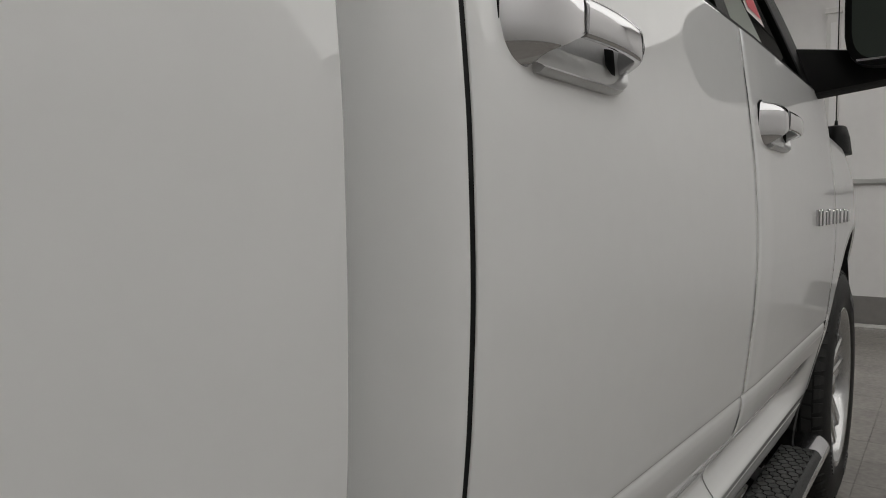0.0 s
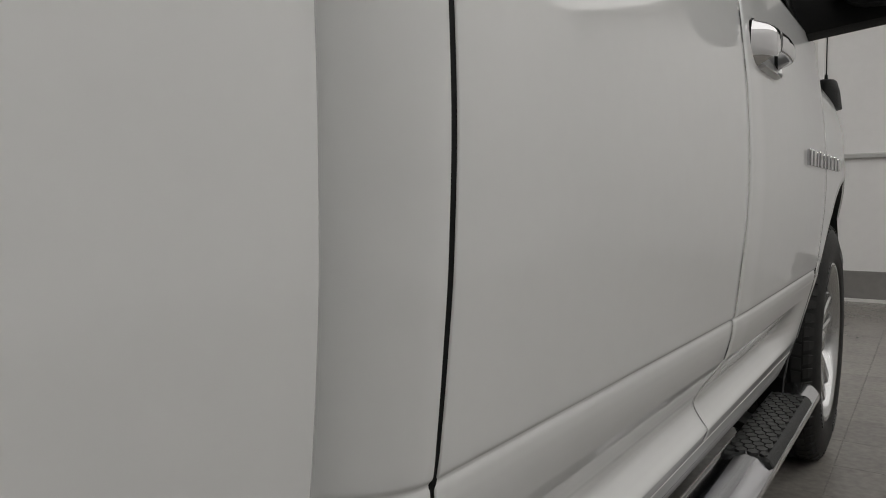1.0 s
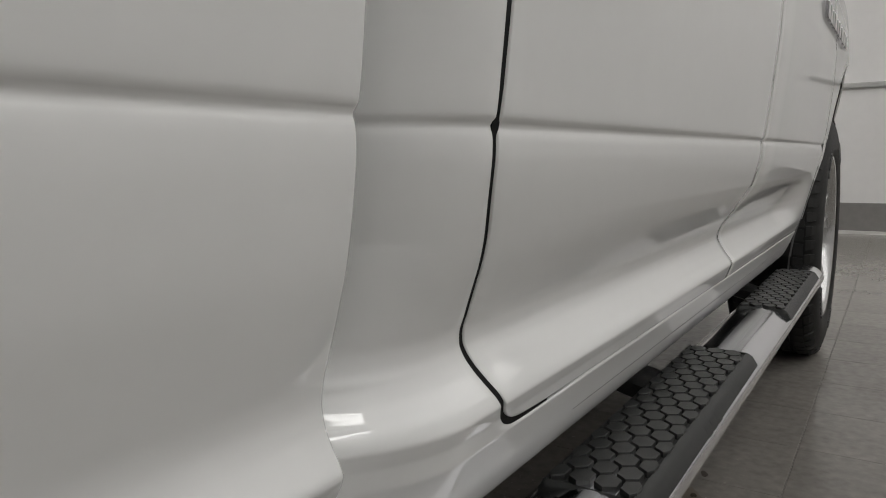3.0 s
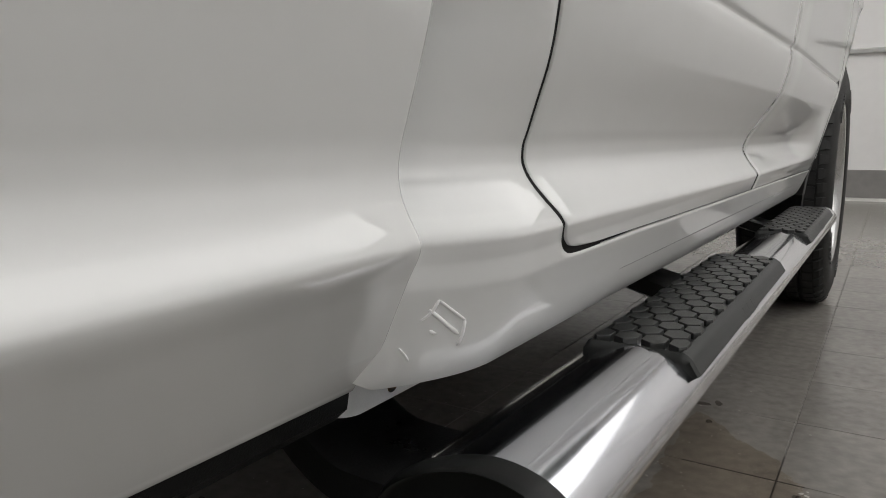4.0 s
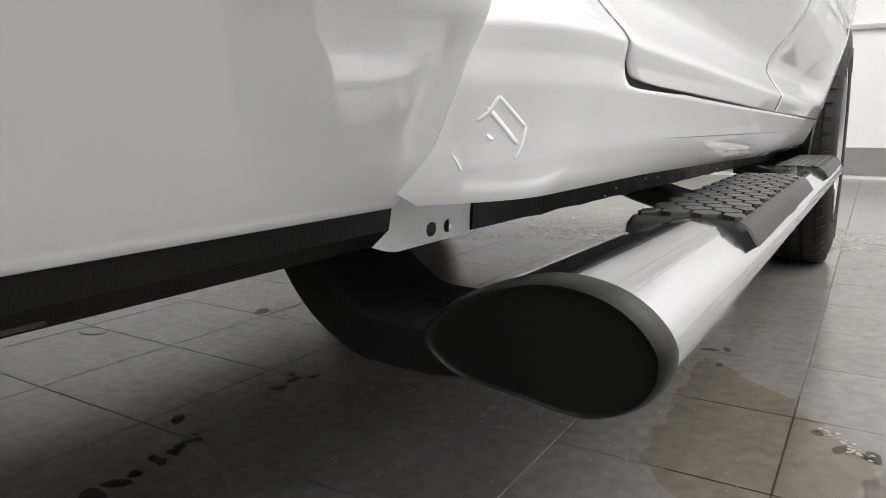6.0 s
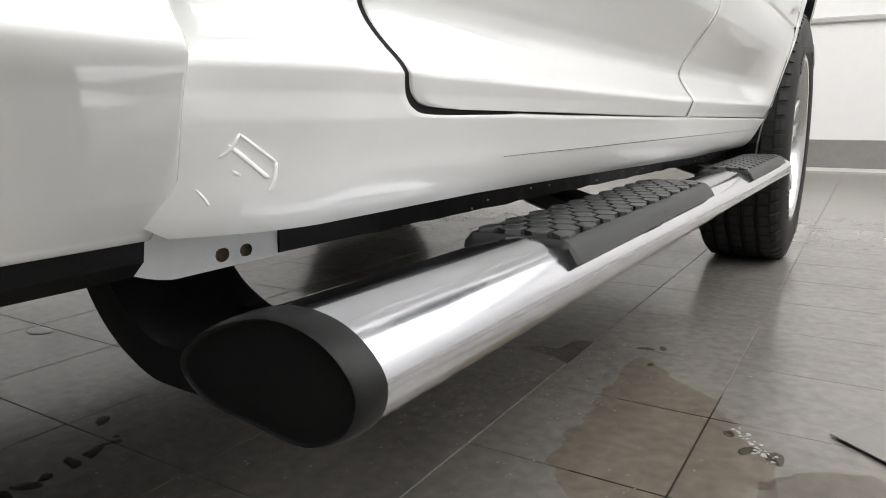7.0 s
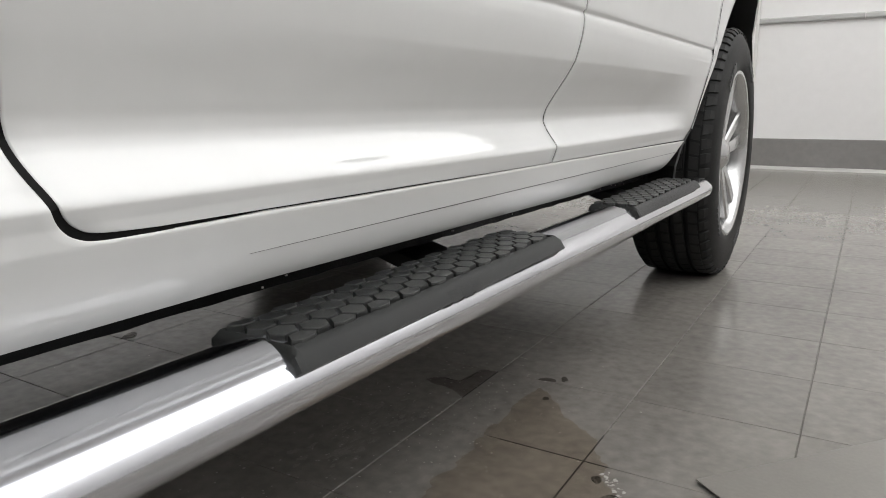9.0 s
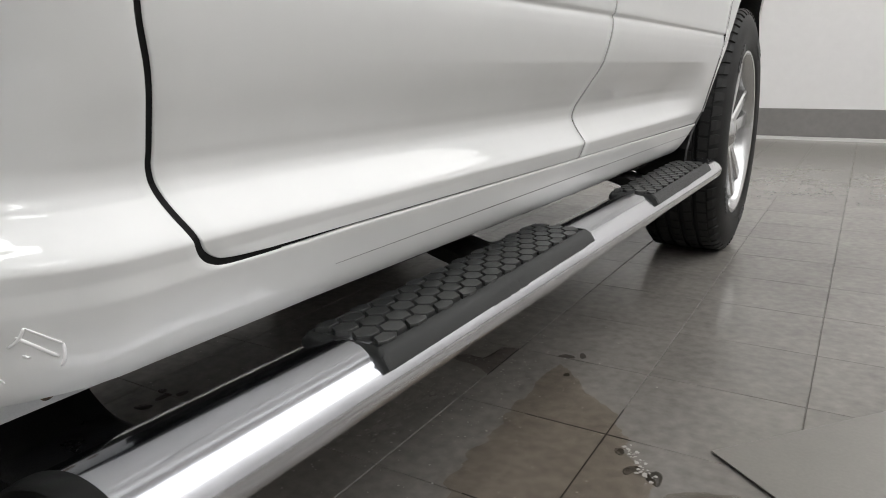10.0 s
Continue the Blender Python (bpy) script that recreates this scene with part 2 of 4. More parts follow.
def cab_x(y, z):
    if z < 0.51:
        z = z + 0.010 * max(0.0, y + 0.17) * min(1.0, (0.51 - z) / 0.07)
    elif z < 0.60:
        # the sill ridge climbs towards the rear of the cab
        z -= 0.008 * min(1.0, max(0.0, (0.55 - y) / 0.75)) * min(1.0, (z - 0.51) / 0.015, (0.60 - z) / 0.05)
    x = smooth_curve(CAB, z) + (0.028 - 0.007 * min(1.0, max(0.0, (z - 0.95) / 0.25))) * (min(max(y, -0.3), 0.75) + 0.185) * rise(z)
    # the waist above the sill fills out towards the wheel arch
    if y > 1.2 and 0.5295 < z < 0.700:
        w = min(1.0, (y - 1.2) / 0.38)
        w = w * w * (3 - 2 * w)
        fill = 0.1146 + (z - 0.5295) / 0.1705 * 0.0400
        x += max(0.0, fill - x) * w
    if y < -0.19:
        x -= (4.0 + 1.0 * min(1.0, max(0.0, (z - 0.42) / 0.06)) + 4.5 * rise(z)) * (y + 0.19) ** 2
    d = math.hypot(y - 2.2, z - 0.43)
    if d < 0.72 and z < 1.15:
        x += 0.003 * ((0.72 - d) / 0.19) ** 2 * min(1.0, (1.15 - z) / 0.2) * min(1.0, max(0.0, (z - 0.58) / 0.15))
    return x


def bed_x(y, z):
    return smooth_curve(BED, z)


def panel(name, pairs, fx, mat, parent, label="", step=0.008, cols=10, lip=0.012, edges="ABST", round_r=0.003, fine="", fine_r=0.0006):
    """A pressed-metal panel between two matched lines of (y, z) points, its edges hemmed inwards.
    edges: A first line, B second line, S start, T end."""
    rows = []
    for (a0, b0), (a1, b1) in zip(pairs[:-1], pairs[1:]):
        far = max(math.dist(a0, a1), math.dist(b0, b1))
        n = max(1, int(math.ceil(far / step)))
        for k in range(n):
            t = k / n
            rows.append(([a0[i] + t * (a1[i] - a0[i]) for i in (0, 1)], [b0[i] + t * (b1[i] - b0[i]) for i in (0, 1)]))
    rows.append(pairs[-1])
    grid = []
    for a, b in rows:
        line = []
        for c in range(cols + 1):
            t = c / cols
            y, z = a[0] + t * (b[0] - a[0]), a[1] + t * (b[1] - a[1])
            line.append(Vector((fx(y, z), y, z)))
        grid.append(line)

    def hem(line, inner, round_r):
        """Two more lines beyond an edge: rounded over, then straight in."""
        one, two, three = [], [], []
        for p, q in zip(line, inner):
            out = p - q
            out.x = 0
            out = out.normalized() if out.length > 1e-9 else Vector((0, 0, 0))
            one.append(p + out * round_r * 0.7 + Vector((-round_r * 0.3, 0, 0)))
            two.append(p + out * round_r + Vector((-round_r, 0, 0)))
            three.append(p + out * round_r + Vector((-lip, 0, 0)))
        return [one, two, three]
    if "S" in edges:
        grid = hem(grid[0], grid[1], fine_r if "S" in fine else round_r)[::-1] + grid
    if "T" in edges:
        grid = grid + hem(grid[-1], grid[-2], fine_r if "T" in fine else round_r)
    if "A" in edges:
        e = hem([g[0] for g in grid], [g[1] for g in grid], fine_r if "A" in fine else round_r)
        grid = [[e[2][i], e[1][i], e[0][i]] + g for i, g in enumerate(grid)]
    if "B" in edges:
        e = hem([g[-1] for g in grid], [g[-2] for g in grid], fine_r if "B" in fine else round_r)
        grid = [g + [e[0][i], e[1][i], e[2][i]] for i, g in enumerate(grid)]
    n = len(grid[0])
    vs = [p for g in grid for p in g]
    fs = [(i * n + j, i * n + j + 1, (i + 1) * n + j + 1, (i + 1) * n + j) for i in range(len(grid) - 1) for j in range(n - 1)]
    return link(name, vs, fs, mat, parent, label)


# ---- the room ----
X0, X1, Y0, Y1, H = -5.5, 3.1, -7.0, 6.45, 3.2


def setting(ob, label, category):
    return tagged(ob, label, category, kind="structure")


v, f = box((X0 - 0.2, Y0 - 0.2, -0.2), (X1 + 0.2, Y1 + 0.2, -0.003))
floor = setting(link("floor", v, f, GROUT, smooth=False), "grey stone-look tiled floor with thin pale joints, partly wet", "floor")
v, f = box((X0 - 0.2, Y1, -0.003), (X1 + 0.2, Y1 + 0.15, H))
wall_north = setting(link("wall_north", v, f, WALL, smooth=False), "plain white painted wall with steel kick plate below", "wall")
v, f = box((X1, Y0, -0.003), (X1 + 0.15, Y1, H))
wall_east = setting(link("wall_east", v, f, WALL, smooth=False), "plain white painted side wall", "wall")
v, f = box((X0 - 0.15, Y0, -0.003), (X0, Y1, H))
wall_west = setting(link("wall_west", v, f, WALL, smooth=False), "plain white painted side wall", "wall")
v, f = box((X0 - 0.15, Y0 - 0.15, -0.003), (X1 + 0.15, Y0, H))
wall_south = setting(link("wall_south", v, f, WALL, smooth=False), "plain white painted back wall", "wall")
v, f = box((X0 - 0.2, Y0 - 0.2, H), (X1 + 0.2, Y1 + 0.2, H + 0.12))
ceiling = setting(link("ceiling", v, f, CEIL, smooth=False), "plain white ceiling", "ceiling")

# steel kick plate, its white foot strip, and the bumper rail along the far wall
v, f = box((X0, Y1 - 0.008, 0.03), (0.82, Y1, 0.271), 0.002)
setting(link("baseboard", v, f, KICK, smooth=False), "brushed stainless steel kick plate along the wall", "kick plate")
v, f = box((X0, Y1 - 0.022, -0.003), (0.82, Y1 - 0.0085, 0.026), 0.004)
setting(link("trim", v, f, TRIMW, smooth=False), "thin white foot strip under the kick plate", "trim")
rail = empty("bumper_rail")
tagged(rail, "pale grey wall bumper rail in two lengths at hip height", "wall rail")
rail.location = (0, Y1, 1.27)
for a, b, end in ((-3.4, 0.405, 0.006), (0.411, 0.80, 0.006)):
    prof = [(-0.028, -0.022), (-0.034, -0.012), (-0.034, 0.012), (-0.028, 0.022), (0.0, 0.024), (0.0, -0.024)]
    v, f = loft([[(x, d, z) for d, z in prof] for x in (a, b)])
    link("rail_length", v, f, RAIL, rail, smooth=False)

trunk = empty("cable_trunking")
tagged(trunk, "tall white cable trunking fixed upright on the wall", "trunking")
trunk.location = (-0.435, Y1, 0.3)
v, f = box((-0.055, -0.05, 0.0), (0.055, 0.0, 2.44), 0.006)
link("duct", v, f, TRIMW, trunk, smooth=False)
v, f = box((-0.02, -0.062, 0.05), (0.03, -0.045, 2.36), 0.004)
link("cover", v, f, WALL, trunk, smooth=False)
v, f = box((-0.066, -0.066, 2.44), (0.066, 0.0, 2.485), 0.005)
link("top_cap", v, f, TRIMW, trunk, smooth=False)


def ceiling_light(x, y):
    lamp = empty("ceiling_light")
    lamp.location = (x, y, H)
    tagged(lamp, "slim white linear ceiling light, unseen, glowing evenly", "ceiling lamp", "ceiling lamps")
    v, f = box((-0.125, -0.6495, -0.035), (0.125, 0.6495, 0.0), 0.004)
    link("housing", v, f, TRIMW, lamp, smooth=False)
    v, f = box((-0.10, -0.645, -0.050), (0.10, 0.645, -0.0352), 0.005)
    link("diffuser", v, f, LEDM, lamp, smooth=False)
    return lamp


first_lamp = ceiling_light(1.20, -1.6)
# Rows at negative x are unseen lamps added to brighten far wall and floor.
for lx, units in ((2.63, (0, )), (-0.55, (4, 5)), (-2.5, (3, 4, 5)), (-3.73, (2, 3, 4))):
    for k in units:
        copy_thing(first_lamp, Matrix.Translation((lx, -1.6 + 1.3 * k, H)))


def ceiling_panel(x, y):
    """An unseen broad panel, added as soft fill light: thin frame and a diffuser that fills it."""
    lamp = empty("ceiling_panel")
    lamp.location = (x, y, H)
    tagged(lamp, "broad flush white glowing panel, unseen, added as soft fill light", "ceiling lamp", "ceiling panels")
    v, f = box((-0.60, -0.6495, -0.025), (0.60, 0.6495, 0.0), 0.004)
    link("frame", v, f, TRIMW, lamp, smooth=False)
    v, f = box((-0.595, -0.646, -0.032), (0.595, 0.646, -0.0252), 0.003)
    link("diffuser", v, f, PANELM, lamp, smooth=False)
    return lamp


first_panel = ceiling_panel(1.40, 0.15)
for k in range(-4, 10):
    if k == 0:
        continue
    copy_thing(first_panel, Matrix.Translation((1.40 + 1.205 * (k % 2), 0.15 + 1.3 * (k // 2), H)))

# ---- the pickup truck ----
truck = empty("pickup_truck")
tagged(truck, "white pickup truck with chrome side steps, parked on tiles", "pickup truck")
BELT = 1.36
GAP = [(-0.180, BELT), (-0.185, 1.1), (-0.185, 0.78), (-0.1850, 0.70), (-0.1745, 0.655), (-0.1665, 0.612), (-0.1630, 0.586), (-0.1585, 0.566), (-0.1525, 0.546), (-0.1455, 0.5295), (-0.1345, 0.5195), (-0.1160, 0.5148), (-0.06, 0.5130)]
G = 0.0088           # rear door gap between the hem lines


def open_curve(pts, per=6):
    """Catmull-Rom through a row of 2D points."""
    out = []
    for k in range(len(pts) - 1):
        p0, p1, p2, p3 = (Vector(pts[min(max(k + d, 0), len(pts) - 1)]) for d in (-1, 0, 1, 2))
        for q in range(per):
            t = q / per
            out.append(0.5 * ((2 * p1) + (-p0 + p2) * t + (2 * p0 - 5 * p1 + 4 * p2 - p3) * t**2 + (-p0 + 3 * p1 - 3 * p2 + p3) * t**3))
    return out + [Vector(pts[-1])]


def beside(line, d):
    """The line moved sideways by d, to its left as one goes along it, less so at the end."""
    out = []
    for k, p in enumerate(line):
        a, b = line[max(k - 1, 0)], line[min(k + 1, len(line) - 1)]
        t = (b - a).normalized()
        e = d * (1 - 0.58 * max(0.0, (k - len(line) + 15) / 14))
        e *= 1 + 0.28 * min(1.0, max(0.0, (p.y - 0.70) / 0.15))
        out.append((p.x - t.y * e, p.y + t.x * e))
    return out


gap_line = open_curve(GAP)
last = len(gap_line) - 1

# cab corner and sill in one pressing
seam = beside(gap_line, -G * 0.5)
outer = []
for k, p in enumerate(gap_line):
    t = max(0.0, (k - 42) / (last - 42))
    outer.append((-0.34 + 0.06 * t * t, p.y - 0.066 * t))
pairs = list(zip(outer, seam)) + [((0.0, 0.4467), (0.03, 0.5105)), ((0.1, 0.4450), (0.13, 0.5088)), ((0.2, 0.4430), (0.24, 0.5076)), ((0.4, 0.4387), (0.46, 0.5052)), ((0.7, 0.4315), (0.76, 0.5024)), ((1.42, 0.4130), (1.585, 0.4935))]
cab = panel("cab_side", pairs, cab_x, PAINT, truck, "white painted cab corner and sill", cols=24, step=0.0025, edges="B", lip=0.008, round_r=0.0024)

# rear door
inner = beside(gap_line, G * 0.5)[:last - 1]
pairs = [((y, z), (0.648, z)) for y, z in inner]
pairs[-1] = (inner[-1], (0.648, 0.5070))
rear_door = panel("rear_door", pairs, cab_x, PAINT, truck, "white rear door", cols=40, step=0.0025, lip=0.008, fine="B", round_r=0.0016)
# front door
TH = 0.0062
lz = [BELT, 1.1, 0.75, 0.70, 0.64, 0.60, 0.585, 0.567, 0.541, 0.524, 0.516, 0.5135]
left = [(0.648 + TH, z) for z in lz[:-1]] + [(0.648 + TH, 0.5070)]


def arch_y(z, w=0.57, h=0.545, cy=2.2, cz=0.45):
    """Rear edge of the front wheel arch at height z: squarish above, cut back towards the sill below."""
    d = abs(z - cz) / h
    y = cy - w * max(0.0, 1 - d ** 2.4) ** (1 / 2.4) if d < 1 else cy
    return y - (3.2 * (0.545 - z) ** 1.35 if z < 0.545 else 0.0)


right = [(1.62 if z > 0.95 else min(1.62, arch_y(z) - 0.005), z) for z in lz[:-1]] + [(arch_y(0.5) - 0.005, 0.4980)]
front_door = panel("front_door", list(zip(left, right)), cab_x, PAINT, truck, "white front door", cols=40, step=0.0025, lip=0.008, fine="AB", round_r=0.0016)

# fender over the front wheel: strip between the arch and the bonnet line
arch, top = [], []
for k in range(0, 41):
    a = math.radians(174.5 - k * 169 / 40)
    c, sn = math.cos(a), math.sin(a)
    arch.append((2.2 + 0.57 * abs(c) ** (2 / 2.4) * (1 if c > 0 else -1), 0.45 + 0.545 * sn ** (2 / 2.4)))
for k in range(0, 41):
    t = k / 40
    if t < 0.3:
        top.append((1.625, 0.62 + (1.30 - 0.62) * t / 0.3))
    elif t < 0.75:
        u = (t - 0.3) / 0.45
        top.append((1.625 + 1.2 * u, 1.30 - 0.13 * u))
    else:
        u = (t - 0.75) / 0.25
        top.append((2.825 + 0.08 * u, 1.17 - 0.6 * u))


def fender_x(y, z):
    x = cab_x(y, z)
    if z > 1.12:
        x -= 1.2 * (z - 1.12) ** 2
    if y > 2.1:
        x -= 0.10 * (y - 2.1) + 0.25 * max(0.0, y - 2.45) ** 2
    return x


panel("fender", list(zip(arch, top)), fender_x, PAINT, truck, "white front fender round the wheel arch", cols=18, step=0.03, edges="A", lip=0.004)

# bed side
bz = [BELT, 1.2, 0.9, 0.75, 0.70, 0.65, 0.6, 0.56, 0.545, 0.53, 0.50, 0.47, 0.455]
left = [(-2.4, z) for z in bz]
right = [(-0.306 + (0.034 * (0.54 - z) / 0.09 if z < 0.54 else 0), z) for z in bz[:-1]] + [(-0.285, 0.450)]
bed = panel("bed_side", list(zip(left, right)), bed_x, PAINT, truck, "white cargo bed side", cols=30, lip=0.03, round_r=0.005, step=0.0025, edges="BT")
# dark lower edge strip under the bed
prof = [(0.034, 0.450), (0.031, 0.434), (0.020, 0.424), (-0.02, 0.418), (-0.03, 0.455)]
v, f = loft([[(x, y, z) for x, z in prof] for y in (-2.4, -0.5, -0.286)])
link("bed_lower_strip", v, f, BLACK, truck, "black lower strip under the bed side", smooth=False)

# black seals almost flush in the door gaps, standing for the shade there
def seal(name, line, half, depth):
    rings = []
    pts = []
    for a, b in zip(line[:-1], line[1:]):
        n = max(1, int(math.dist(a, b) / 0.01))
        pts += [(a[0] + (b[0] - a[0]) * k / n, a[1] + (b[1] - a[1]) * k / n) for k in range(n)]
    pts.append(line[-1])
    for i, p in enumerate(pts):
        a, b = pts[max(i - 1, 0)], pts[min(i + 1, len(pts) - 1)]
        d = Vector((b[0] - a[0], b[1] - a[1])).normalized()
        n = Vector((-d.y, d.x))
        x = cab_x(p[0], p[1]) - depth
        rings.append([(x - dx, p[0] + n.x * half * s, p[1] + n.y * half * s) for s, dx in ((-1, 0), (1, 0), (1, 0.01), (-1, 0.01))])
    v, f = loft(rings)
    link(name, v, f, JAMB, truck, "black door seal standing for the shade in the gap", smooth=False)


seal("door_seal_shade", [tuple(p) for p in gap_line], 0.0044, 0.0017)
seal("sill_seal_shade", [(-0.06, 0.5130), (0.1, 0.5108), (0.3, 0.5088), (0.70, 0.5045), (1.58, 0.4945)], 0.0032, 0.0034)
seal("door_seal_shade", [(0.648 + TH / 2, BELT), (0.648 + TH / 2, 0.51)], 0.0022, 0.0012)

# fine crease along the sill, its shade line laid on as a grey strip
rings = []
for y in np.linspace(0.02, 1.58, 60):
    z = 0.4775 - 0.0062 * (y + 0.15)
    w = 0.0008 * min(1.0, 0.25 + (y - 0.02) * 2)
    rings.append([(cab_x(y, z + d) + h, y, z + d) for d, h in ((-w, -0.0005), (-w * 0.7, 0.0003), (w * 0.7, 0.0003), (w, -0.0005))])
v, f = loft(rings)
link("sill_crease_line", v, f, shader("grey_crease_line", (0.12, 0.12, 0.12), 0.5), truck, "fine grey strip painting the dark line of the sill crease", smooth=False)

# closed body behind the skin: seals, roof, far side
v, f = box((-1.75, -0.24, 0.47), (0.02, 1.62, 1.34))
link("body_shell", v, f, JAMB, truck, "black inner body behind the doors", smooth=False)
v, f = box((-1.75, 1.62, 0.98), (0.05, 2.9, 1.12))
link("engine_bay", v, f, JAMB, truck, smooth=False)
# cargo bed: floor, inner wall, headboard and tailgate
v, f = box((-1.75, -2.36, 0.76), (-0.01, -0.37, 0.80), 0.006)
link("bed_floor", v, f, BLACK, truck, "black ribbed bed floor", smooth=False)
for k in range(9):
    v, f = box((-1.68 + 0.19 * k, -2.34, 0.8005), (-1.58 + 0.19 * k, -0.39, 0.812), 0.004)
    link("bed_rib", v, f, BLACK, truck, smooth=False)
v, f = box((-0.03, -2.36, 0.46), (0.01, -0.37, 1.33), 0.005)
link("bed_inner_wall", v, f, PAINT, truck, smooth=False)
v, f = box((-1.75, -0.40, 0.46), (-0.035, -0.36, 1.33), 0.006)
link("headboard", v, f, PAINT, truck, smooth=False)
v, f = box((-1.75, -2.42, 0.50), (0.07, -2.365, 1.34), 0.012)
link("tailgate", v, f, PAINT, truck, "white tailgate", smooth=False)
v, f = loft([[(x, -2.35, z) for x, z in ((0.012, 1.30), (0.118, 1.345), (0.118, 1.365), (0.09, 1.38), (-0.03, 1.38), (-0.04, 1.34))], [(x, -0.32, z) for x, z in ((0.012, 1.30), (0.118, 1.345), (0.118, 1.365), (0.09, 1.38), (-0.03, 1.38), (-0.04, 1.34))]])
link("bed_rail", v, f, BLACK, truck, "black cap on the bed side", smooth=False)
v, f = box((-1.80, 2.87, 0.50), (0.02, 2.93, 1.16), 0.02)
link("front_panel", v, f, PAINT, truck, smooth=False)
v, f = box((-1.72, -2.3, 0.43), (-0.12, 2.85, 0.465), 0.01)
link("underbody", v, f, UNDER, truck, "dark dusty underbody", smooth=False)
# unseen block added to keep light off the floor under the truck
v, f = box((-1.35, -2.3, 0.30), (-0.46, 1.60, 0.428), 0.02)
link("under_truck_blocker", v, f, UNDER, truck, "unseen dark block that shades the floor under the truck", smooth=False)
# far flank and roof
v, f = joined(box((-1.86, -2.4, 0.44), (-1.755, 1.62, 1.375), 0.02), box((-1.86, 1.63, 0.96), (-1.755, 2.9, 1.2), 0.02), box((-1.74, 1.63, 1.125), (0.0, 2.86, 1.2), 0.03))
link("far_side", v, f, PAINT, truck, smooth=False)
roof = [(-1.60, 1.86), (-1.45, 1.90), (-0.32, 1.90), (-0.14, 1.86)]
v, f = loft([[(x, y, z - dz) for x, z in roof] + [(-0.14, y, 1.80 - dz), (-1.60, y, 1.80 - dz)] for y, dz in ((-0.25, 0.02), (0.3, 0.0), (0.95, 0.02))])
link("roof", v, f, PAINT, truck, smooth=False)
# windscreen, rear window and the far side's upper part
v, f = loft([[(-1.55, 0.96, 1.80), (-0.19, 0.96, 1.80)], [(-1.66, 1.60, 1.35), (-0.02, 1.60, 1.35)]], closed=False)
link("windscreen", v, f, GLASS, truck, "tinted windscreen", smooth=False)
v, f = loft([[(-1.55, -0.23, 1.80), (-0.19, -0.23, 1.80)], [(-1.62, -0.25, 1.34), (-0.06, -0.25, 1.34)]], closed=False)
link("rear_window", v, f, GLASS, truck, "tinted rear window", smooth=False)
for ya, yb in ((-0.24, -0.10), (0.60, 0.68), (1.30, 1.42)):
    v, f = loft([[(-1.72, ya, 1.37), (-1.66, ya, 1.37), (-1.66, yb, 1.37), (-1.72, yb, 1.37)], [(-1.62, ya * 0.75, 1.82), (-1.57, ya * 0.75, 1.82), (-1.57, yb * 0.75, 1.82), (-1.62, yb * 0.75, 1.82)]])
    link("far_pillar", v, f, BLACK, truck, smooth=False)
v, f = loft([[(cab_x(-0.2, BELT) - 0.02, -0.26, BELT - 0.02), (cab_x(-0.2, BELT) - 0.014, -0.09, BELT - 0.02), (0.0, -0.09, BELT - 0.02), (0.0, -0.26, BELT - 0.02)], [(-0.17, -0.24, 1.83), (-0.165, -0.08, 1.83), (-0.22, -0.08, 1.83), (-0.22, -0.24, 1.83)]])
link("rear_pillar", v, f, PAINT, truck, "white rear cab pillar", smooth=False)

# ---- loose things on the floor ----
v, f = box((0.0, 0.0, 0.0), (0.42, 0.52, 0.0022), 0.0006)
card = link("card_sheet", [Matrix.Rotation(radians(-40), 3, "Z") @ Vector(p) + Vector((0.349, 0.690, 0.0045)) for p in v], f, CARD, smooth=False)
tagged(card, "grey cardboard sheet lying flat on the floor tiles", "cardboard")



def puddle(name, outline, mat, label, rough=0.012, seed=0):
    """A flat spill with a ragged edge, a hair above the tiles."""
    rnd = random.Random(seed)
    pts = []
    m = len(outline)
    dense = closed_curve(outline, m * 14)
    ox = rnd.uniform(0, 50)
    for p in dense:
        n = noise.noise((p.x * 22 + ox, p.y * 22, 1.7)) + 0.5 * noise.noise((p.x * 70 + ox, p.y * 70, 4.1))
        pts.append(p)
        mid = sum(dense, Vector((0, 0))) / len(dense)
        d = (p - mid).normalized()
        pts[-1] = p + d * n * rough * 2
    mid = sum(pts, Vector((0, 0))) / len(pts)
    vs, fs = [], []
    n = len(pts)
    for s, z in ((1.0, 0.0006), (0.985, 0.0011), (0.9, 0.0013)):
        vs += [(mid.x + (p.x - mid.x) * s, mid.y + (p.y - mid.y) * s, z) for p in pts]
    for r in range(2):
        for k in range(n):
            j = (k + 1) % n
            fs.append((r * n + k, r * n + j, r * n + n + j, r * n + n + k))
    vs.append((mid.x, mid.y, 0.0013))
    for k in range(n):
        fs.append((2 * n + k, 2 * n + (k + 1) % n, 3 * n))
    ob = link(name, vs, fs, mat)
    ob.visible_shadow = False
    return tagged(ob, label, "water stain")


puddle("wet_patch", [(-0.025, 0.91), (0.035, 0.865), (0.107, 0.785), (0.150, 0.768), (0.203, 0.66), (0.25, 0.585), (0.295, 0.54), (0.27, 0.42), (0.21, 0.30), (0.10, 0.27), (0.0, 0.38), (-0.015, 0.55), (-0.02, 0.72)], WET, "brownish wet patch with a ragged edge on tiles", 0.010, 3)
puddle("water_puddle", [(0.275, 0.42), (0.285, 0.49), (0.35, 0.565), (0.44, 0.56), (0.50, 0.45), (0.44, 0.33), (0.33, 0.30)], WATER, "thin clear water puddle drying on grey tiles", 0.008, 5)
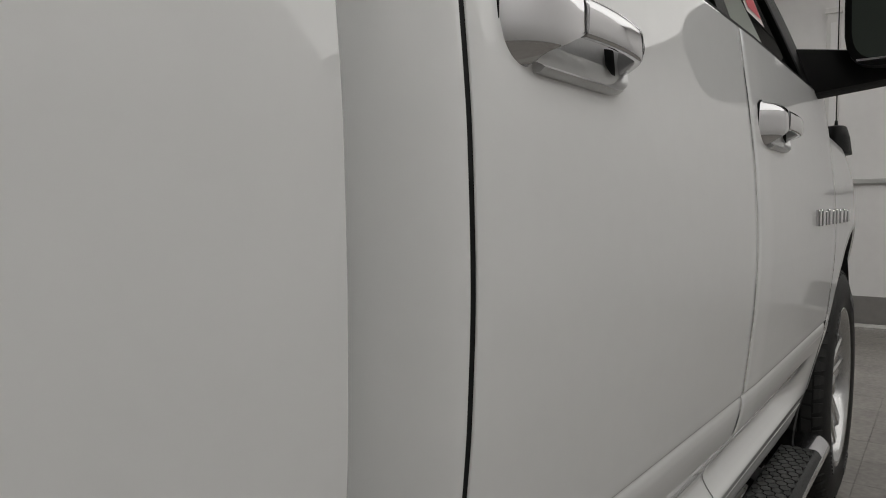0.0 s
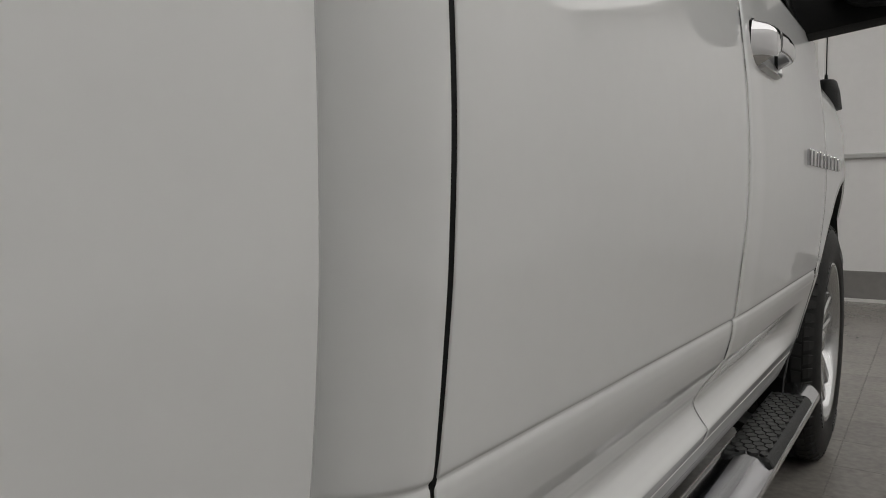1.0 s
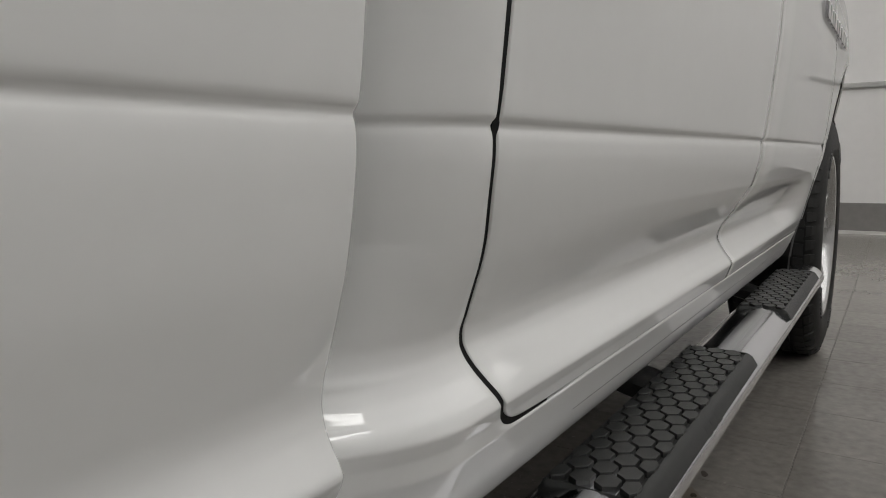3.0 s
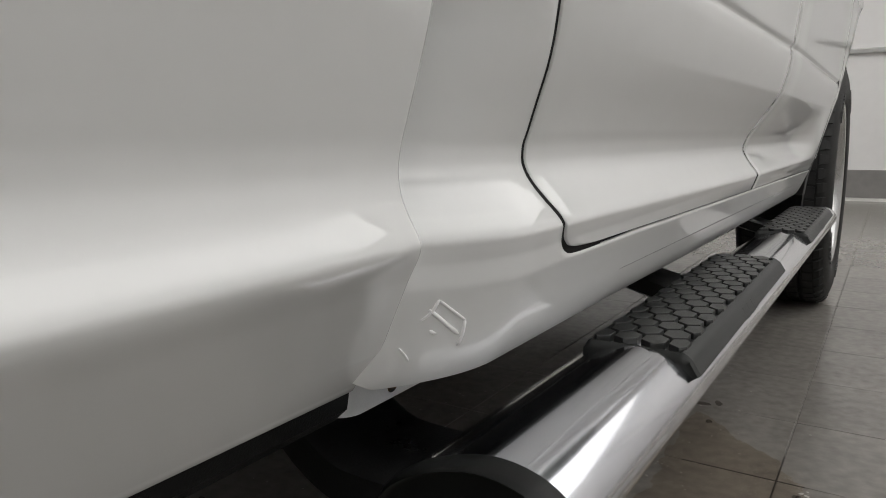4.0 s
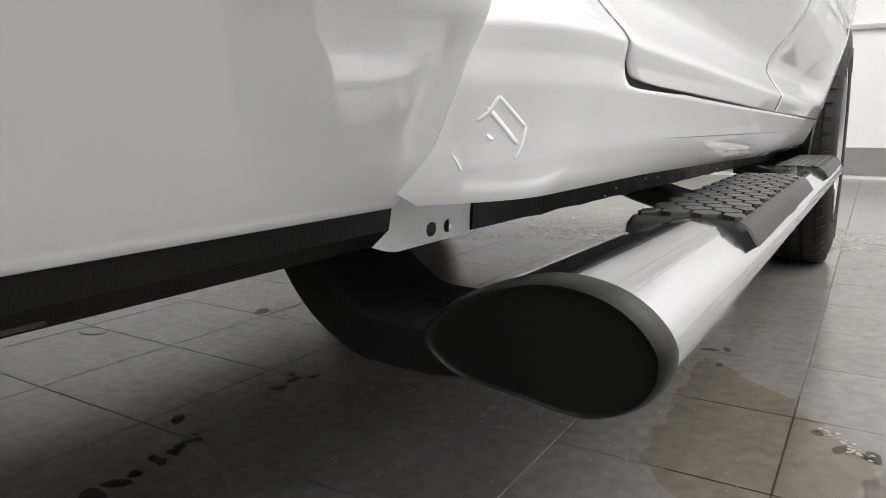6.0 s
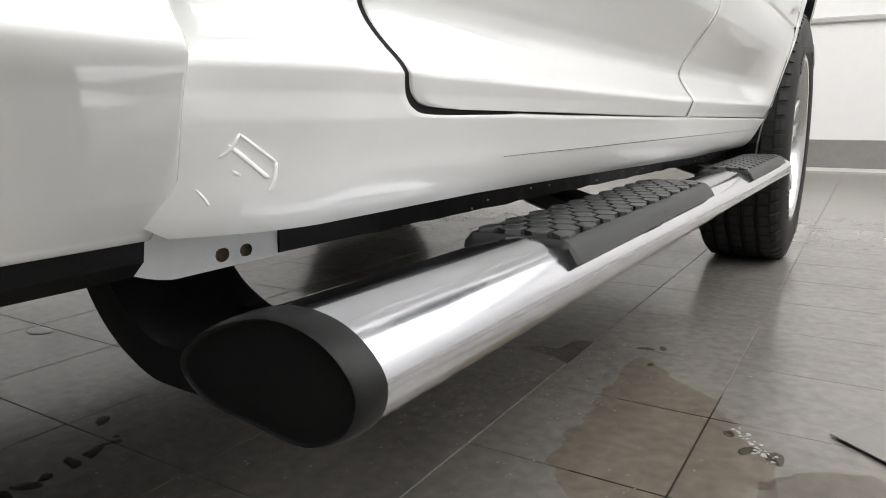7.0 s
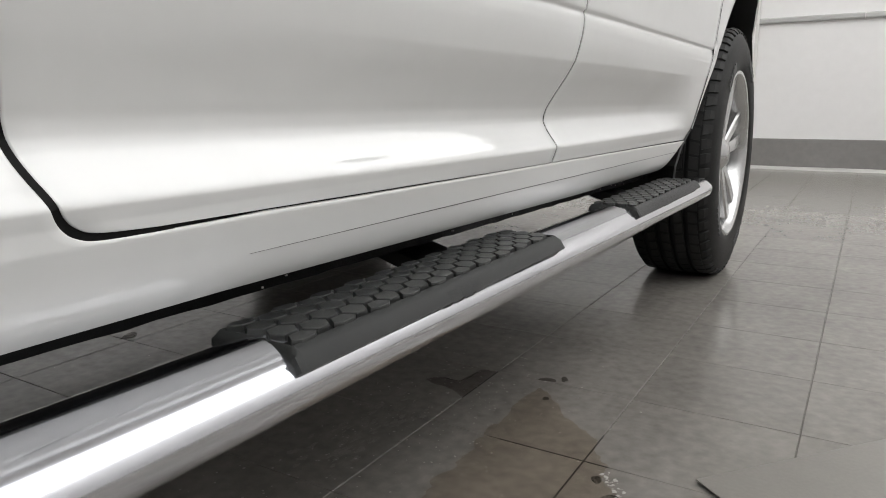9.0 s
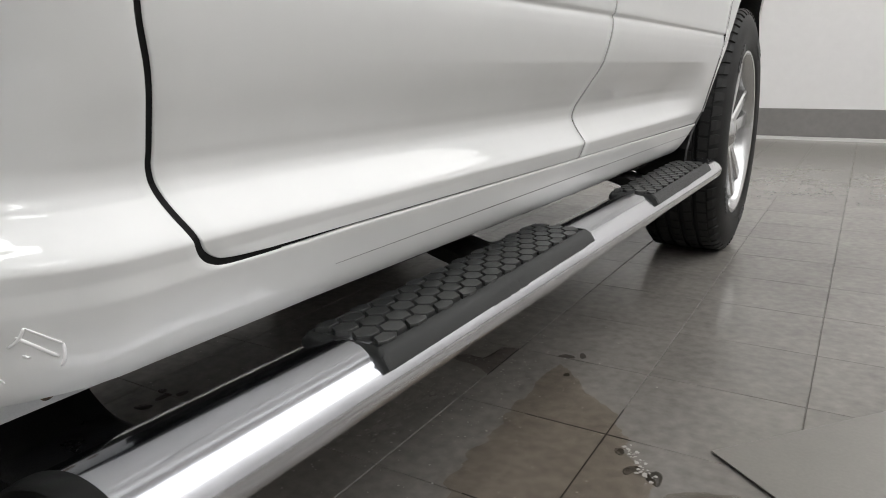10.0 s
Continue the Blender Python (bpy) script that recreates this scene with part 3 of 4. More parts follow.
puddle("water_puddle", [(-0.257, 0.834), (-0.232, 0.862), (-0.205, 0.858), (-0.178, 0.878), (-0.174, 0.94), (-0.143, 0.95), (-0.139, 0.88), (-0.1385, 0.80), (-0.165, 0.81), (-0.19, 0.822), (-0.225, 0.822)], SPILL, "small dark water puddle under the side step", 0.004, 7)
# joints that have soaked dark inside the wet patch
for k, (a, b) in enumerate((((0.170, 0.33), (0.170, 0.775)), ((0.01, 0.6660), (0.215, 0.6660)), ((0.03, 0.3755), (0.26, 0.3755)), ((-0.138, 0.79), (-0.138, 0.955)))):
    w = 0.0011
    lo = (min(a[0], b[0]) - (w if a[0] == b[0] else 0), min(a[1], b[1]) - (0 if a[0] == b[0] else w), -0.0028)
    hi = (max(a[0], b[0]) + (w if a[0] == b[0] else 0), max(a[1], b[1]) + (0 if a[0] == b[0] else w), 0.0004)
    v, f = box(lo, hi)
    link("soaked_joint", v, f, SOAKED, floor, "joint soaked dark by water", smooth=False)
# white dried residue at the rim of the wet patch
rnd = random.Random(4)
vs, fs = [], []
for k in range(46):
    t = rnd.random()
    x, y = 0.215 + 0.065 * t + rnd.gauss(0, 0.006), 0.640 - 0.080 * t + rnd.gauss(0, 0.008)
    r, n = rnd.uniform(0.001, 0.0045), len(vs)
    for q in range(7):
        b = 2 * math.pi * q / 7
        e = r * rnd.uniform(0.4, 1.4)
        vs.append((x + e * math.cos(b), y + e * math.sin(b), 0.0016))
    vs.append((x, y, 0.0022))
    fs += [(n + q, n + (q + 1) % 7, n + 7) for q in range(7)]
residue = link("dried_residue", vs, fs, shader("pale_residue", (0.42, 0.40, 0.37), 0.7, var=0.2, var_scale=40), smooth=False)
tagged(residue, "pale dried residue flecks at the rim of a wet patch", "residue", kind="stuff")


def drip(x, y, r, stretch, seed):
    rnd = random.Random(seed)
    a = rnd.uniform(0, 3.1)
    pts = []
    for k in range(7):
        b = 2 * math.pi * k / 7
        q = r * rnd.uniform(0.6, 1.25)
        u, w = math.cos(b) * q * stretch, math.sin(b) * q
        pts.append((x + u * math.cos(a) - w * math.sin(a), y + u * math.sin(a) + w * math.cos(a)))
    puddle("water_drip", pts, DRIP, "small dark water drip on the floor tiles", r * 0.12, seed)


DRIPS = [(-0.598, -0.100, 0.014, 1.9), (-0.606, -0.060, 0.011, 2.0), (-0.609, -0.032, 0.009, 1.8), (-0.614, 0.012, 0.012, 1.7), (-0.620, 0.048, 0.013, 1.6), (-0.624, 0.082, 0.009, 1.6), (-0.640, 0.100, 0.006, 1.3), (-0.712, 0.121, 0.013, 1.4),
         (-0.671, 0.312, 0.013, 1.8), (-0.675, 0.361, 0.011, 1.9), (-0.653, 0.391, 0.010, 1.8), (-0.700, 0.379, 0.009, 1.5), (-0.018, 0.965, 0.010, 2.2), (0.010, 0.985, 0.007, 2.0), (0.015, 0.870, 0.006, 1.5), (0.285, 0.565, 0.012, 1.7), (0.245, 0.570, 0.010, 1.6), (0.210, 0.620, 0.009, 1.5), (-1.100, 0.690, 0.020, 1.6)]
for k, (x, y, r, st) in enumerate(DRIPS):
    drip(x, y, r, st, 20 + k)
# pale dust specks and dried spots under the truck
rnd = random.Random(11)
vs, fs = [], []
for k in range(620):
    x, y = (rnd.gauss(-0.40, 0.28), rnd.gauss(0.35, 0.42)) if k % 2 else (rnd.gauss(-0.14, 0.12), rnd.gauss(0.70, 0.22))
    if x > 0.35 or y < -0.4:
        continue
    r, n = rnd.uniform(0.0006, 0.0024), len(vs)
    for q in range(5):
        b = 2 * math.pi * q / 5 + k
        vs.append((x + r * math.cos(b) * rnd.uniform(0.6, 1.5), y + r * math.sin(b) * rnd.uniform(0.6, 1.5), 0.0006))
    vs.append((x, y, 0.0014))
    fs += [(n + q, n + (q + 1) % 5, n + 5) for q in range(5)]
specks = link("grit", vs, fs, shader("pale_grit", (0.33, 0.31, 0.28), 0.8), smooth=False)
tagged(specks, "scattered pale grit and dried spots on the tiles", "grit", kind="stuff")
puddle("pale_flake", [(-1.35, 0.335), (-1.31, 0.322), (-1.275, 0.345), (-1.30, 0.372), (-1.345, 0.365)], CARD, "small pale paper flake lying on the tiles", 0.004, 9)

# faint dried smears beside the dark puddle
rnd = random.Random(8)
vs, fs = [], []
for k in range(70):
    x, y = rnd.gauss(-0.225, 0.030), rnd.gauss(0.57, 0.070)
    r, n = rnd.uniform(0.003, 0.011), len(vs)
    for q in range(9):
        b = 2 * math.pi * q / 9
        e = r * rnd.uniform(0.35, 1.3)
        vs.append((x + 0.7 * e * math.cos(b), y + 1.5 * e * math.sin(b), 0.0005))
    vs.append((x, y, 0.0006 + 0.000004 * k))
    fs += [(n + q, n + (q + 1) % 9, n + 9) for q in range(9)]
smear = link("dried_smear", vs, fs, shader("dry_smear", (0.250, 0.236, 0.216), 0.26, var=0.2, var_scale=30), smooth=False)
tagged(smear, "faint pale dried smears on the shaded tiles", "smear", kind="stuff")

# ---- floor tiles ----
PX, PY, TX, TY = 0.308, 0.2905, 0.170, 0.666
JW = 0.0009
tile_me = None


def tile_mesh():
    a, b = PX / 2 - JW, PY / 2 - JW
    vs, e = [], 0.0009
    for x, y, z in ((a, b, -0.006), (a, b, -e), (a - e, b - e, 0.0)):
        vs += [(-x, -y, z), (x, -y, z), (x, y, z), (-x, y, z)]
    fs = [(8, 9, 10, 11)]
    for r in (0, 4):
        for i in range(4):
            k = (i + 1) % 4
            fs.append((r + i, r + k, r + 4 + k, r + 4 + i))
    me = bpy.data.meshes.new("tile")
    me.from_pydata(vs, [], fs)
    me.materials.append(TILE)
    return me


tile_me = tile_mesh()
vs, fs = [], []
src_v = [tuple(v.co) for v in tile_me.vertices]
src_f = [tuple(p.vertices) for p in tile_me.polygons]
for i in range(int((X0 - TX) / PX) - 1, int((X1 - TX) / PX) + 2):
    for j in range(int((Y0 - TY) / PY) - 1, int((Y1 - TY) / PY) + 2):
        cx, cy = TX + (i + 0.5) * PX, TY + (j + 0.5) * PY
        if cx - PX / 2 < X0 or cx + PX / 2 > X1 + 0.15 or cy - PY / 2 < Y0 or cy + PY / 2 > Y1 + 0.15:
            continue
        dz = random.uniform(-0.0002, 0.0002)
        if -1.9 < cx < 1.6 and -0.6 < cy < 6.0:
            t = new("tile", tile_me)
            t.location = (cx, cy, dz)
            t.parent = floor
        else:
            n = len(vs)
            vs += [(x + cx, y + cy, z + dz) for x, y, z in src_v]
            fs += [tuple(k + n for k in q) for q in src_f]
me = bpy.data.meshes.new("tiles_beyond")
me.from_pydata(vs, [], fs)
me.materials.append(TILE)
rest = new("tiles_beyond", me)
rest.parent = floor
rest["kind"] = "stuff"

# ---- side step ----
EGG = [(0.0475, 0.379), (0.071, 0.4015), (0.116, 0.4165), (0.154, 0.411), (0.177, 0.389), (0.171, 0.365), (0.143, 0.3505), (0.106, 0.354), (0.066, 0.3605)]
EC = Vector((0.118, 0.381))


def egg(scale, n=48, dz=0.0):
    return [((p - EC) * scale + EC) + Vector((0, dz)) for p in closed_curve(EGG, n)]


def tube_drop(y):
    """The tube falls a little towards the front."""
    return -0.0115 * (y + 0.25)


rings = []
for y in (-0.275, 0.0, 0.5, 1.0, 1.45, 1.62):
    rings.append([(p.x, y, p.y + tube_drop(y)) for p in egg(0.982)])
for a in range(1, 7):
    t = a / 6 * math.pi / 2
    s = 0.982 * (0.25 + 0.75 * math.cos(t))
    rings.append([(p.x - 0.028 * (1 - math.cos(t)), 1.62 + 0.085 * math.sin(t), p.y + tube_drop(1.6)) for p in egg(s)])
v, f = loft(rings)
step = link("side_step", v, f, CHROME, truck, "polished oval tube side step", sharp=60)

# plastic end cap with a soft rim
rings = [[(p.x, y, p.y) for p in egg(s)] for y, s in ((-0.264, 0.975), (-0.2635, 1.0), (-0.265, 1.005), (-0.273, 1.005), (-0.279, 0.988), (-0.2825, 0.962), (-0.2838, 0.935), (-0.2825, 0.912), (-0.2818, 0.87), (-0.2835, 0.5), (-0.284, 0.1))]
v, f = loft(rings)
link("end_cap", v, f, CAPBLACK, step, "satin black plastic end cap", sharp=70)

PADTOP = 0.4085


def step_pad(y0, y1):
    d = tube_drop((y0 + y1) / 2)
    up = 0.0125
    side_in = [(0.071, 0.380), (0.0735, 0.400), (0.077, 0.4060)]
    side_out = [(0.1655, PADTOP - 0.0035), (0.1700, 0.401), (0.1775, 0.389), (0.152, 0.372), (0.095, 0.372)]
    rings = []
    # (place along the pad, drop of the edge, width, height of the bed under the plates)
    for y, dz, sx, bed_z in ((y0 - 0.005, -0.007, 0.975, -0.0015), (y0 - 0.003, -0.003, 0.988, -0.0012), (y0 + 0.001, -0.0005, 0.997, -0.0010), (y0 + 0.0015, 0, 1.0, -0.0010), (y0 + 0.0025, 0, 1.0, -0.0040),
                             (y1 - 0.0025, 0, 1.0, -0.0040), (y1 - 0.0015, 0, 1.0, -0.0010), (y1 - 0.001, -0.0005, 0.997, -0.0010), (y1 + 0.003, -0.003, 0.988, -0.0012), (y1 + 0.005, -0.007, 0.975, -0.0015)):
        bed = [(0.080, PADTOP - 0.0012), (0.0815, PADTOP + bed_z - 0.0008), (0.120, PADTOP + bed_z), (0.1595, PADTOP + bed_z - 0.0008), (0.161, PADTOP - 0.0016)]
        rings.append([(0.12 + (x - 0.12) * sx, y, z + up + d + (dz if z > 0.402 else 0)) for x, z in side_in + bed + side_out])
    v, f = loft(rings)
    pad = link("step_pad", v, f, PADRUB, step, "dark grey rubber step pad with honeycomb tread", sharp=40)
    # raised honeycomb plates, cut off at the pad's edges
    vs, fs = [], []
    rows = int((y1 - y0 - 0.036) / 0.0260) + 1
    for row in range(rows):
        for col in range(5 if row % 2 else 4):
            cx, cy = (0.0715 if row % 2 else 0.0838) + 0.0246 * col, y0 + 0.019 + 0.0260 * row
            a, b, c = 0.0112, 0.0080, 0.0158
            poly = [(cx, cy - c), (cx + a, cy - b), (cx + a, cy + b), (cx, cy + c), (cx - a, cy + b), (cx - a, cy - b)]
            clip = [(min(max(x, 0.0785), 0.1625), min(max(y, y0 + 0.002), y1 - 0.002)) for x, y in poly]
            area = abs(sum(clip[i][0] * clip[(i + 1) % 6][1] - clip[(i + 1) % 6][0] * clip[i][1] for i in range(6))) / 2
            if area < 0.00020:
                continue
            mx, my = sum(p[0] for p in clip) / 6, sum(p[1] for p in clip) / 6
            n = len(vs)
            for s, z in ((0.965, -0.006), (0.950, 0.0006), (0.925, 0.0020), (0.90, 0.0022)):
                for x, y in clip:
                    vs.append((mx + (x - mx) * s, my + (y - my) * s, PADTOP + up + d + z - 0.0012 * (abs(x - 0.12) / 0.04) ** 2))
            for r in range(3):
                for i in range(6):
                    k = (i + 1) % 6
                    fs.append((n + r * 6 + i, n + r * 6 + k, n + r * 6 + 6 + k, n + r * 6 + 6 + i))
            fs.append(tuple(n + 18 + i for i in range(6)))
    link("tread", vs, fs, PLATE, step, "raised honeycomb rubber plates", smooth=False)
    # three moulded plain bars on the outer face, in place of a maker's mark
    bars = []
    for k in range(3):
        yy = y0 + 0.5 * (y1 - y0) - 0.046 + 0.025 * k
        q = [(0.1695, 0.4125), (0.1765, 0.4000)]
        bars.append(loft([[(q[0][0] + 0.0016, yy + s, q[0][1] + d - 0.0006), (q[1][0] + 0.0016, yy + s, q[1][1] + d + 0.0006), (q[1][0] - 0.001, yy + s, q[1][1] + d), (q[0][0] - 0.001, yy + s, q[0][1] + d)] for s in (0, 0.018)]))
    v, f = joined(*bars)
    link("moulded_mark", v, f, PADRUB, step, smooth=False)


step_pad(-0.004, 0.532)
step_pad(0.926, 1.462)


# bent steel brackets from the frame to the tube
def bracket(y, w, path, thick=0.011):
    sec = [(-w / 2, -thick), (-w / 2 + 0.008, -thick - 0.004), (w / 2 - 0.008, -thick - 0.004), (w / 2, -thick), (w / 2, thick), (w / 2 - 0.008, thick + 0.004), (-w / 2 + 0.008, thick + 0.004), (-w / 2, thick)]
    keys = [(k, p) for k, p in enumerate(path)]
    fine = []
    n = (len(path) - 1) * 6
    for i in range(n + 1):
        u = i * (len(path) - 1) / n
        fine.append((smooth_curve([(k, p[0]) for k, p in keys], u), smooth_curve([(k, p[1]) for k, p in keys], u), y))
    v, f = sweep(fine, sec)
    return link("bracket", v, f, STEEL, step, "black bent steel bracket", sharp=50)


bracket(-0.205, 0.10, [(0.10, 0.368), (0.065, 0.362), (0.03, 0.358), (-0.005, 0.359), (-0.035, 0.371), (-0.060, 0.394), (-0.076, 0.424), (-0.086, 0.465)], 0.013)
bracket(0.43, 0.09, [(0.09, 0.36), (0.05, 0.372), (0.0, 0.385), (-0.06, 0.405), (-0.12, 0.44)], 0.010)
bracket(1.27, 0.09, [(0.09, 0.352), (0.05, 0.366), (0.0, 0.38), (-0.06, 0.40), (-0.12, 0.435)], 0.010)

# pinch weld under the sill, and the white tab with two holes at its rear
rings = []
for y in np.linspace(-0.168, 1.60, 60):
    z = 0.4215 - 0.0155 * (y + 0.17)
    w = 0.0015 * math.sin(y * 37) * math.sin(y * 91)
    rings.append([(0.013, y, z + 0.036), (0.0165, y, z + 0.018), (0.0155 + w, y, z - 0.004 + w), (0.009, y, z - 0.005 + w), (0.007, y, z + 0.036)])
v, f = loft(rings)
link("pinch_weld", v, f, BLACK, truck, "black sealed pinch weld under the sill", smooth=False)


def tab_with_holes():
    """A thin white flange with two punched holes, made as a grid round the holes."""
    bm = bmesh.new()
    holes = ((-0.217, 0.0046), (-0.197, 0.0043))
    ys = np.linspace(-0.300, -0.163, 138)
    zs = np.linspace(0.0, 1.0, 40)
    lo = [0.4155 + 0.0165 * max(0.0, (-0.252 - y) / 0.048) ** 1.6 for y in ys]
    rows = []
    for y, z0 in zip(ys, lo):
        rows.append([bm.verts.new((0.0135 + 0.012 * t ** 3, y, z0 + t * (0.462 - z0))) for t in zs])
    # draw the nearest grid points onto the rims of the holes
    for a in bm.verts:
        for hy, r in holes:
            d = math.hypot((a.co.y - hy) / 1.25, a.co.z - 0.4240)
            if abs(d - r) < 0.0006:
                a.co.y, a.co.z = hy + (a.co.y - hy) * r / d, 0.4240 + (a.co.z - 0.4240) * r / d
    for i in range(len(ys) - 1):
        for j in range(len(zs) - 1):
            q = [rows[i][j], rows[i][j + 1], rows[i + 1][j + 1], rows[i + 1][j]]
            my, mz = sum(a.co.y for a in q) / 4, sum(a.co.z for a in q) / 4
            if any(((my - hy) / 1.25) ** 2 + (mz - 0.4240) ** 2 < r * r for hy, r in holes):
                continue
            bm.faces.new(q)
    bmesh.ops.solidify(bm, geom=list(bm.faces), thickness=0.003)
    bm.verts.index_update()
    v, f = [a.co.copy() for a in bm.verts], [[a.index for a in q.verts] for q in bm.faces]
    bm.free()
    return v, f


v, f = tab_with_holes()
link("sill_tab", v, f, shader("overspray", (0.70, 0.71, 0.71), 0.45, var=0.06, var_scale=60, bump=0.05, bump_scale=400), truck, "white sill flange with two drilled holes and overspray", smooth=False)

v, f = box((0.004, -0.232, 0.4165), (0.0068, -0.184, 0.432), 0.001)
link("hole_backing", v, f, shader("brown_primer", (0.20, 0.15, 0.10), 0.7, var=0.3, var_scale=60), truck, "brownish primer behind the drilled holes", smooth=False)

# near-white strokes on the lower cab corner that stand for a reflection
def glint_stroke(points, w):
    rings = []
    for i, (y, z) in enumerate(points):
        a, b = points[max(i - 1, 0)], points[min(i + 1, len(points) - 1)]
        d = Vector((b[0] - a[0], b[1] - a[1])).normalized()
        n = Vector((-d.y, d.x))
        ww = w * (0.45 if i in (0, len(points) - 1) else 1)
        ring = []
        for s, h in ((-1, -0.001), (-0.8, 0.0006), (0.8, 0.0006), (1, -0.001)):
            yy, zz = y + n.x * ww * s, z + n.y * ww * s
            ring.append((cab_x(yy, zz) + h, yy, zz))
        rings.append(ring)
    return loft(rings)


def steps(a, b, n=7, bow=0.0):
    return [(a[0] + (b[0] - a[0]) * k / n + bow * math.sin(math.pi * k / n), a[1] + (b[1] - a[1]) * k / n - bow * math.sin(math.pi * k / n)) for k in range(n + 1)]


GLINT_LINES = [((-0.259, 0.503), (-0.2395, 0.4875), 0.0006), ((-0.2625, 0.4973), (-0.2415, 0.4785), 0.0009), ((-0.2395, 0.4875), (-0.2400, 0.4705), 0.0008), ((-0.259, 0.503), (-0.2655, 0.4905), 0.0007), ((-0.259, 0.4835), (-0.256, 0.4815), 0.0007), ((-0.273, 0.474), (-0.267, 0.465), 0.0004)]
v, f = joined(*[glint_stroke(steps(a, b, 8, 0.0012), w * 1.35) for a, b, w in GLINT_LINES])
link("painted_glint_lines", v, f, GLINT, truck, "bright thin strokes painting a reflection on the cab corner")

# ---- front wheel ----
WC = (0.0, 2.2, 0.418)


def wheel(parent_pose=None):
    hub = empty("wheel")
    hub.parent = truck
    R = 0.42
    prof = [(-0.105, 0.262), (-0.122, 0.275), (-0.130, 0.33), (-0.126, 0.37), (-0.112, 0.402), (-0.100, 0.4125)]
    for g in (-0.062, -0.020, 0.024, 0.068):
        prof += [(g - 0.0062, R - 0.10 * (g - 0.006) ** 2 - 0.0005), (g - 0.0045, R - 0.009), (g + 0.0045, R - 0.009), (g + 0.0062, R - 0.10 * (g + 0.006) ** 2 - 0.0005)]
    prof += [(0.108, 0.4155), (0.121, 0.4105), (0.131, 0.4000), (0.141, 0.382), (0.147, 0.360), (0.1495, 0.335), (0.1470, 0.305), (0.143, 0.288), (0.139, 0.2835), (0.134, 0.268), (0.125, 0.262)]
    v, f = lathe_x(prof, WC, 120)
    tyre = link("tyre", v, f, RUBBER, hub, "black road tyre with four grooves and notched shoulders", sharp=45)
    # notched shoulder blocks and sipes: thin dark cuts are gaps between slightly raised blocks
    vs, fs = [], []
    rows = ((-0.098, -0.071, 0.12, 60), (-0.053, -0.030, -0.5, 60), (-0.010, 0.014, 0.5, 60), (0.034, 0.058, -0.5, 60), (0.077, 0.104, 0.35, 60))
    for xa, xb, skew, n in rows:
        for k in range(n):
            a = 2 * math.pi * k / n
            half = math.pi / n * 0.84
            base = len(vs)
            for dr, sh in ((-0.004, 1.0), (0.0016, 0.97)):
                for x, s in ((xa, -1), (xb, -1), (xb, 1), (xa, 1)):
                    aa = a + half * s * sh + skew * (x - (xa + xb) / 2)
                    r = R - 0.10 * x * x - 0.0008 + dr - (0.0022 if x < -0.09 or x > 0.10 else 0)
                    vs.append((x, WC[1] + r * math.cos(aa), WC[2] + r * math.sin(aa)))
            fs += [tuple(base + i for i in q) for q in ((4, 5, 6, 7), (0, 1, 5, 4), (1, 2, 6, 5), (2, 3, 7, 6), (3, 0, 4, 7))]
    for k in range(60):
        a = 2 * math.pi * (k + 0.5) / 60 + 0.012
        base = len(vs)
        for x, r, h in ((0.1075, 0.4168, 0.040), (0.1225, 0.4112, 0.038), (0.1335, 0.3990, 0.030)):
            for dx, s in ((-0.004, -1), (0.0034, -0.9), (0.0034, 0.9), (-0.004, 1)):
                vs.append((x + dx * 0.7, WC[1] + (r + dx) * math.cos(a + s * h + (0.1335 - x) * 0.5), WC[2] + (r + dx) * math.sin(a + s * h + (0.1335 - x) * 0.5)))
        fs += [tuple(base + i for i in q) for q in ((0, 1, 5, 4), (1, 2, 6, 5), (2, 3, 7, 6), (4, 5, 9, 8), (5, 6, 10, 9), (6, 7, 11, 10), (8, 9, 10, 11))]
    link("tread", vs, fs, TREAD, tyre, "blocks of the tyre tread", smooth=False)
    # raised plain bars in place of the sidewall writing
    vs, fs = [], []
    for start in (0.9, 2.1, 3.6, 4.9):
        for k in range(6):
            a = start + 0.062 * k
            base = len(vs)
            for r in (0.318, 0.345):
                for x, s in ((0.1485, -0.021), (0.1520, -0.018), (0.1520, 0.018), (0.1485, 0.021)):
                    vs.append((x, WC[1] + r * math.cos(a + s), WC[2] + r * math.sin(a + s)))
            fs += [tuple(base + i for i in q) for q in ((1, 2, 6, 5), (0, 1, 5, 4), (2, 3, 7, 6), (0, 3, 2, 1), (4, 5, 6, 7))]
    mark = link("sidewall_mark", vs, fs, shader("raised_sidewall_mark", (0.09, 0.09, 0.09), 0.6), tyre, "raised pale bars on the sidewall", smooth=False)
    mark["kind"] = "stuff"
    # rim
    v, f = lathe_x([(0.128, 0.279), (0.1385, 0.283), (0.141, 0.278), (0.139, 0.270), (0.130, 0.262), (0.112, 0.256), (0.085, 0.250), (0.03, 0.243), (-0.09, 0.246), (-0.11, 0.262)], WC, 96)
    rim = link("rim", v, f, ALLOY, hub, "silver alloy rim with five twin spokes")
    for k in range(5):
        for side in (-1, 1):
            a0 = 2 * math.pi * k / 5 + 0.32
            rings = []
            for t in (0, 0.25, 0.5, 0.75, 1.0):
                r = 0.052 + t * 0.206
                a = a0 + side * (0.34 - 0.16 * t) * (0.6 + 0.4 * t)
                w = 0.020 + 0.004 * t
                xf = 0.100 + 0.018 * t
                tang = Vector((0, -math.sin(a), math.cos(a)))
                c0 = Vector((0, WC[1] + r * math.cos(a), WC[2] + r * math.sin(a)))
